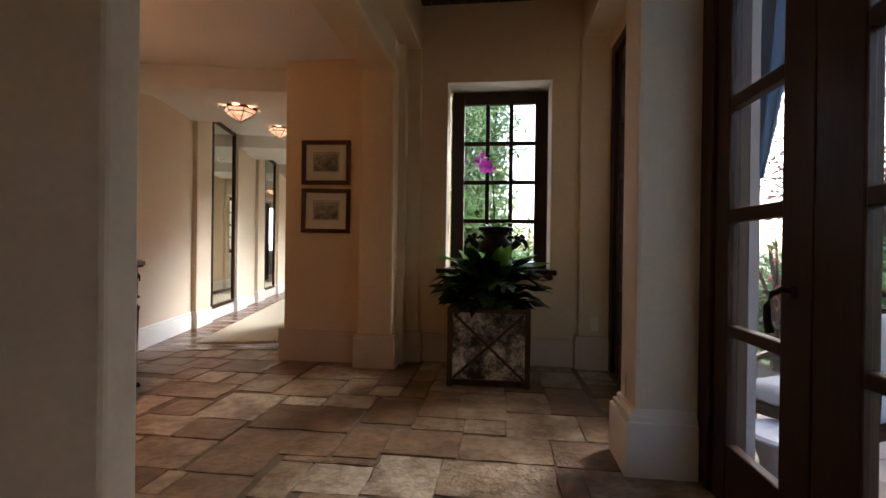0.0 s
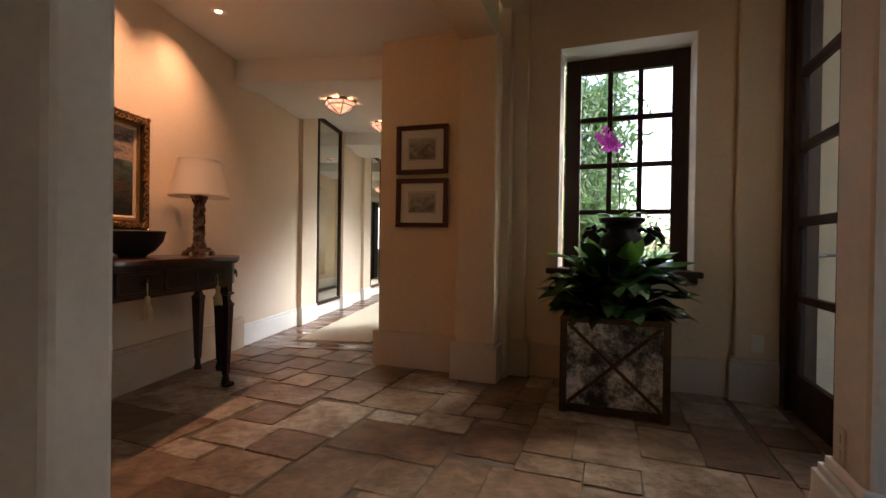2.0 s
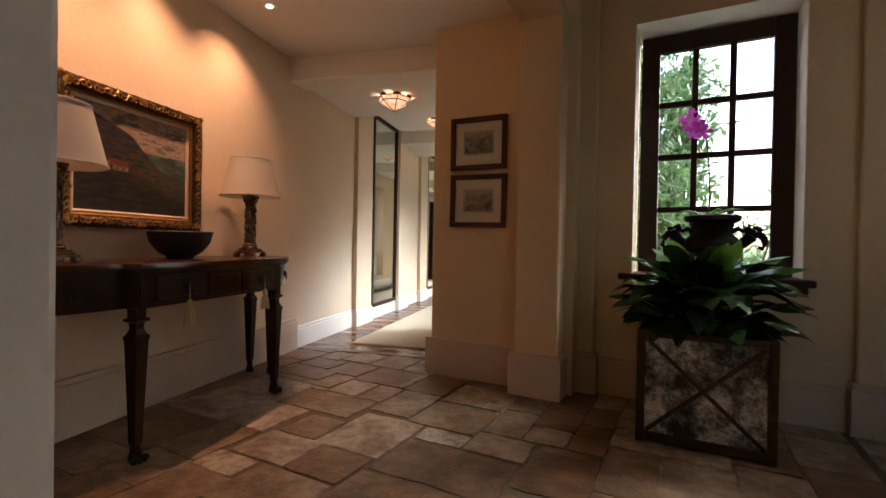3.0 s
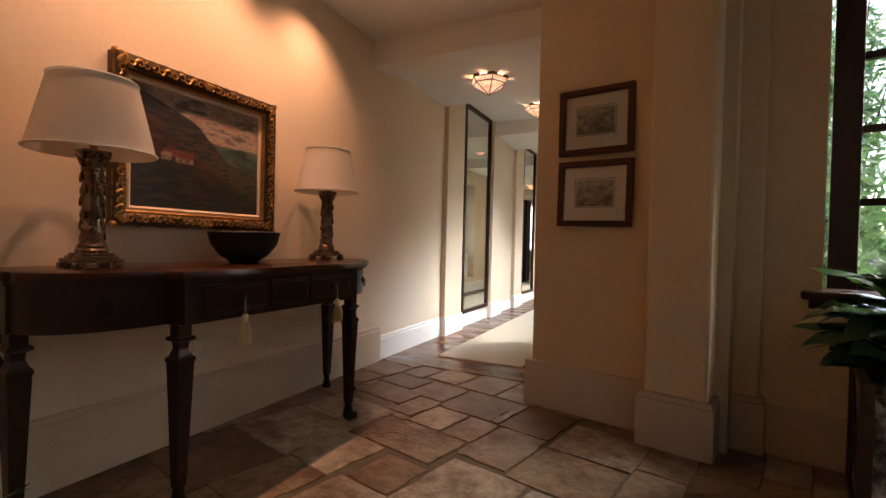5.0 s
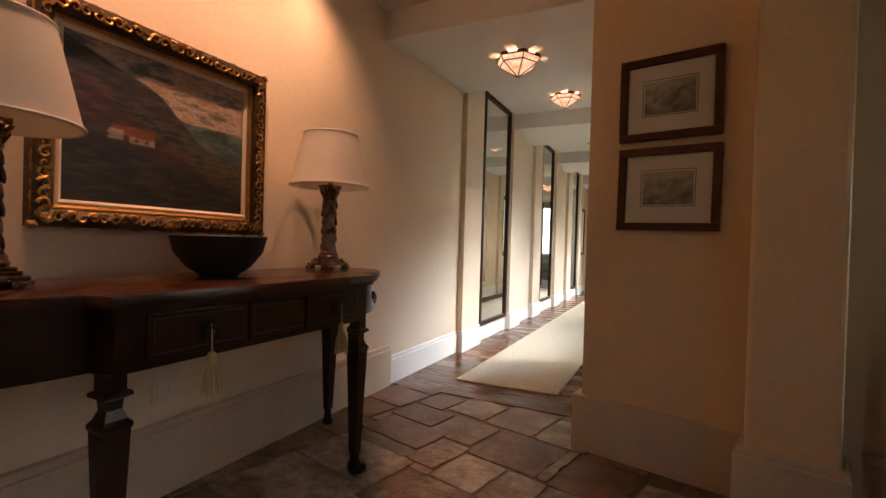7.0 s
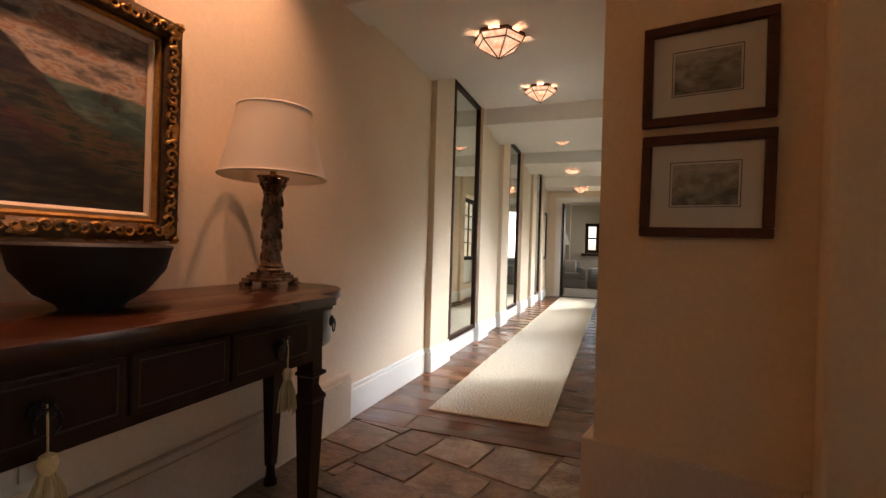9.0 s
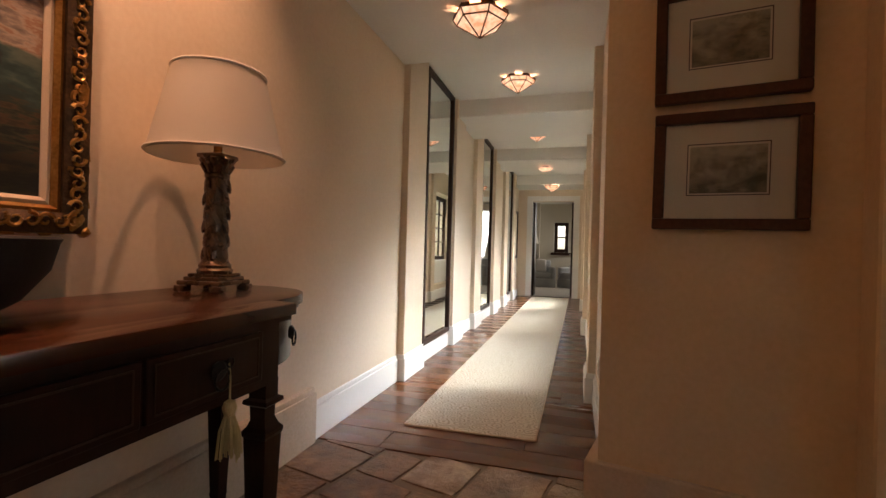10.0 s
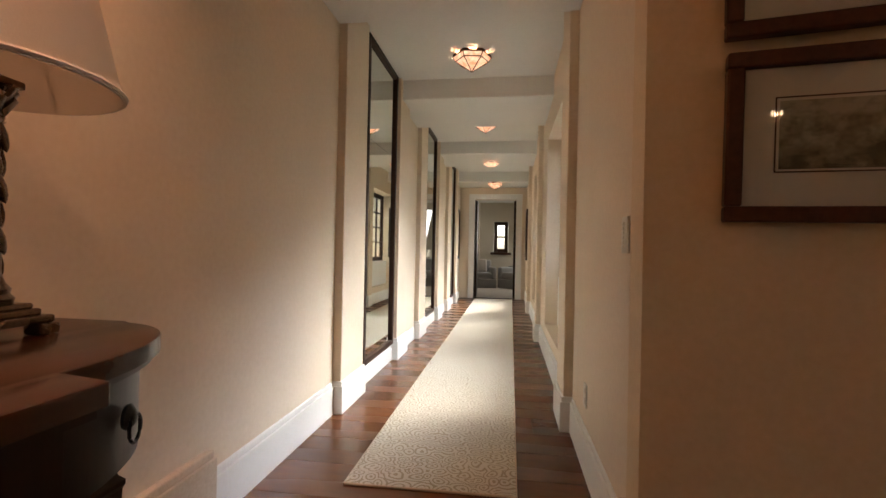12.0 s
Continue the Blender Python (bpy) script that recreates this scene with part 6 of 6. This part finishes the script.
# ---- floor pieces ----
def clip(poly, nx, ny, c):
    """The part of a plan polygon with nx x + ny y <= c."""
    res = []
    for i, p in enumerate(poly):
        q = poly[(i + 1) % len(poly)]
        dp, dq = nx * p[0] + ny * p[1] - c, nx * q[0] + ny * q[1] - c
        if dp <= 0:
            res.append(p)
        if dp * dq < 0:
            s = dp / (dp - dq)
            res.append((p[0] + s * (q[0] - p[0]), p[1] + s * (q[1] - p[1])))
    return res


# flags laid in the wing's grain, in centimetres: u from, u to, v from, v to
FLAGS_BY_DOORS = ((-55, -16, 222, 254), (-16, 31, 222, 252), (31, 64, 221, 250), (-46, -16, 255, 274), (-16, 8, 253, 274), (8, 51, 252, 290), (51, 70, 252, 290), (-46, -22, 275, 324), (-22, 9, 275, 324), (9, 37, 291, 332), (37, 66, 291, 346), (-100, -83, 176, 208), (-83, -54, 182, 208), (-54, -23, 184, 221), (-23, 30, 188, 221), (-77, -46, 260, 301), (-87, -65, 308, 330), (-78, -55, 216, 255))
FLAGS_MIDDLE = ((-182, -142, 192, 224), (-206, -185, 208, 224), (-208, -172, 225, 253), (-172, -141, 225, 252), (-206, -181, 254, 281), (-180, -140, 253, 299), (-138, -111, 282, 298), (-139, -79, 244, 281), (-110, -78, 282, 306), (-105, -79, 214, 242), (-140, -105, 192, 242), (-135, -103, 171, 191), (-153, -111, 300, 339))
FLAGS_BY_HALL = ((-229, -185, 285, 316), (-230, -205, 317, 346), (-204, -184, 317, 346), (-183, -154, 303, 346), (-250, -231, 322, 352), (-231, -192, 348, 386), (-264, -233, 354, 384), (-294, -251, 332, 358), (-334, -300, 369, 400), (-299, -277, 384, 410), (-298, -265, 359, 383), (-276, -248, 388, 418), (-247, -215, 387, 426), (-327, -301, 343, 368), (-214, -185, 387, 424))


def flag_layout():
    """The flags told apart by name above, and random ones cut into the ground that is left."""
    rng = random.Random(4)
    rects = [tuple(k / 100 for k in r) for r in FLAGS_BY_DOORS + FLAGS_MIDDLE + FLAGS_BY_HALL]
    d, u_low, v_low, cols, rows = 0.02, -3.6, -0.6, 236, 300
    taken = np.zeros((cols, rows), bool)
    for u0, u1, v0, v1 in rects:
        taken[max(0, round((u0 - u_low) / d)):round((u1 - u_low) / d), round((v0 - v_low) / d):round((v1 - v_low) / d)] = True
    for j in range(rows):
        for i in range(cols):
            if taken[i, j]:
                continue
            w, h = rng.choice((15, 18, 22, 26, 30)), rng.choice((13, 16, 19, 22))
            a = i
            while a < cols and a - i < w and not taken[a, j]:
                a += 1
            if a < cols and not taken[a, j] and not taken[a:a + 7, j].sum() == 0:
                while a < cols and not taken[a, j]:
                    a += 1
            b = j
            while b < rows and b - j < h and not taken[i:a, b].any():
                b += 1
            if b < rows and not taken[i:a, b].any() and taken[i:a, b:b + 6].any():
                while b < rows and not taken[i:a, b].any():
                    b += 1
            taken[i:a, j:b] = True
            if a - i >= 3 and b - j >= 3:
                rects.append((u_low + i * d, u_low + a * d, v_low + j * d, v_low + b * d))
    return rects


FR = random.Random(9)
for (u0, u1, v0, v1) in flag_layout():
    g = 0.001
    pts = []
    for (a, b), (c, d) in (((u0 + g, v0 + g), (u1 - g, v0 + g)), ((u1 - g, v0 + g), (u1 - g, v1 - g)), ((u1 - g, v1 - g), (u0 + g, v1 - g)), ((u0 + g, v1 - g), (u0 + g, v0 + g))):
        L = math.hypot(c - a, d - b)
        n = max(3, int(L / 0.07))
        for i in range(n):
            s = i / n
            e = 0.005 * FR.uniform(-0.7, 0.6) - (0.012 * FR.random() if FR.random() < 0.12 else 0)
            if i == 0:
                pts.append((a + (c - a) * s + (0.004 if a < (u0 + u1) / 2 else -0.004), b + (d - b) * s + (0.004 if b < (v0 + v1) / 2 else -0.004)))
            else:
                nx, ny = (d - b) / L, -(c - a) / L
                pts.append((a + (c - a) * s + nx * e, b + (d - b) * s + ny * e))
    poly = [tuple(wing(*p).xy) for p in pts]
    poly = clip(poly, 0, 1, STONE_END - 0.003)
    poly = clip(poly, -1, 0, 2.36) if poly else poly
    if len(poly) < 3:
        continue
    area = 0.5 * abs(sum(poly[i][0] * poly[(i + 1) % len(poly)][1] - poly[(i + 1) % len(poly)][0] * poly[i][1] for i in range(len(poly))))
    if area < 0.006:
        continue
    cx, cy = sum(p[0] for p in poly) / len(poly), sum(p[1] for p in poly) / len(poly)
    top, tx, ty = FR.uniform(-0.003, 0.0015), FR.uniform(-0.004, 0.004), FR.uniform(-0.004, 0.004)
    k = len(poly)
    vs = [(x - cx, y - cy, -0.013) for x, y in poly]
    vs += [(x - cx, y - cy, top - 0.0025 + tx * (x - cx) + ty * (y - cy)) for x, y in poly]
    vs += [((x - cx) * 0.992, (y - cy) * 0.992, top + tx * (x - cx) + ty * (y - cy)) for x, y in poly]
    fs = [(i, (i + 1) % k, k + (i + 1) % k, k + i) for i in range(k)] + [(k + i, k + (i + 1) % k, 2 * k + (i + 1) % k, 2 * k + i) for i in range(k)] + [tuple(range(2 * k, 3 * k))]
    me = bpy.data.meshes.new("flagstone")
    me.from_pydata(vs, [], fs)
    me.materials.append(FLAGSTONE)
    piece("flagstone", me, floor_stone, pose(cx, cy, 0))


def plank(x0, x1, y0, y1):
    me = mesh_of("plank", boxes((x0 - (x0 + x1) / 2, x1 - (x0 + x1) / 2, y0 - (y0 + y1) / 2, y1 - (y0 + y1) / 2, -0.012, 0.0), bevel=0.0018), PLANK)
    return piece("plank", me, floor_wood, pose((x0 + x1) / 2, (y0 + y1) / 2, 0))


y = STONE_END
PR = random.Random(2)
while y < 13.68:
    w = PR.choice((0.22, 0.26, 0.30, 0.34))
    cut = PR.uniform(-2.1, -1.1)
    plank(WALL_X, cut - 0.001, y + 0.0004, min(13.69, y + w) - 0.0004)
    plank(cut + 0.001, HALL_R, y + 0.0004, min(13.69, y + w) - 0.0004)
    y += w
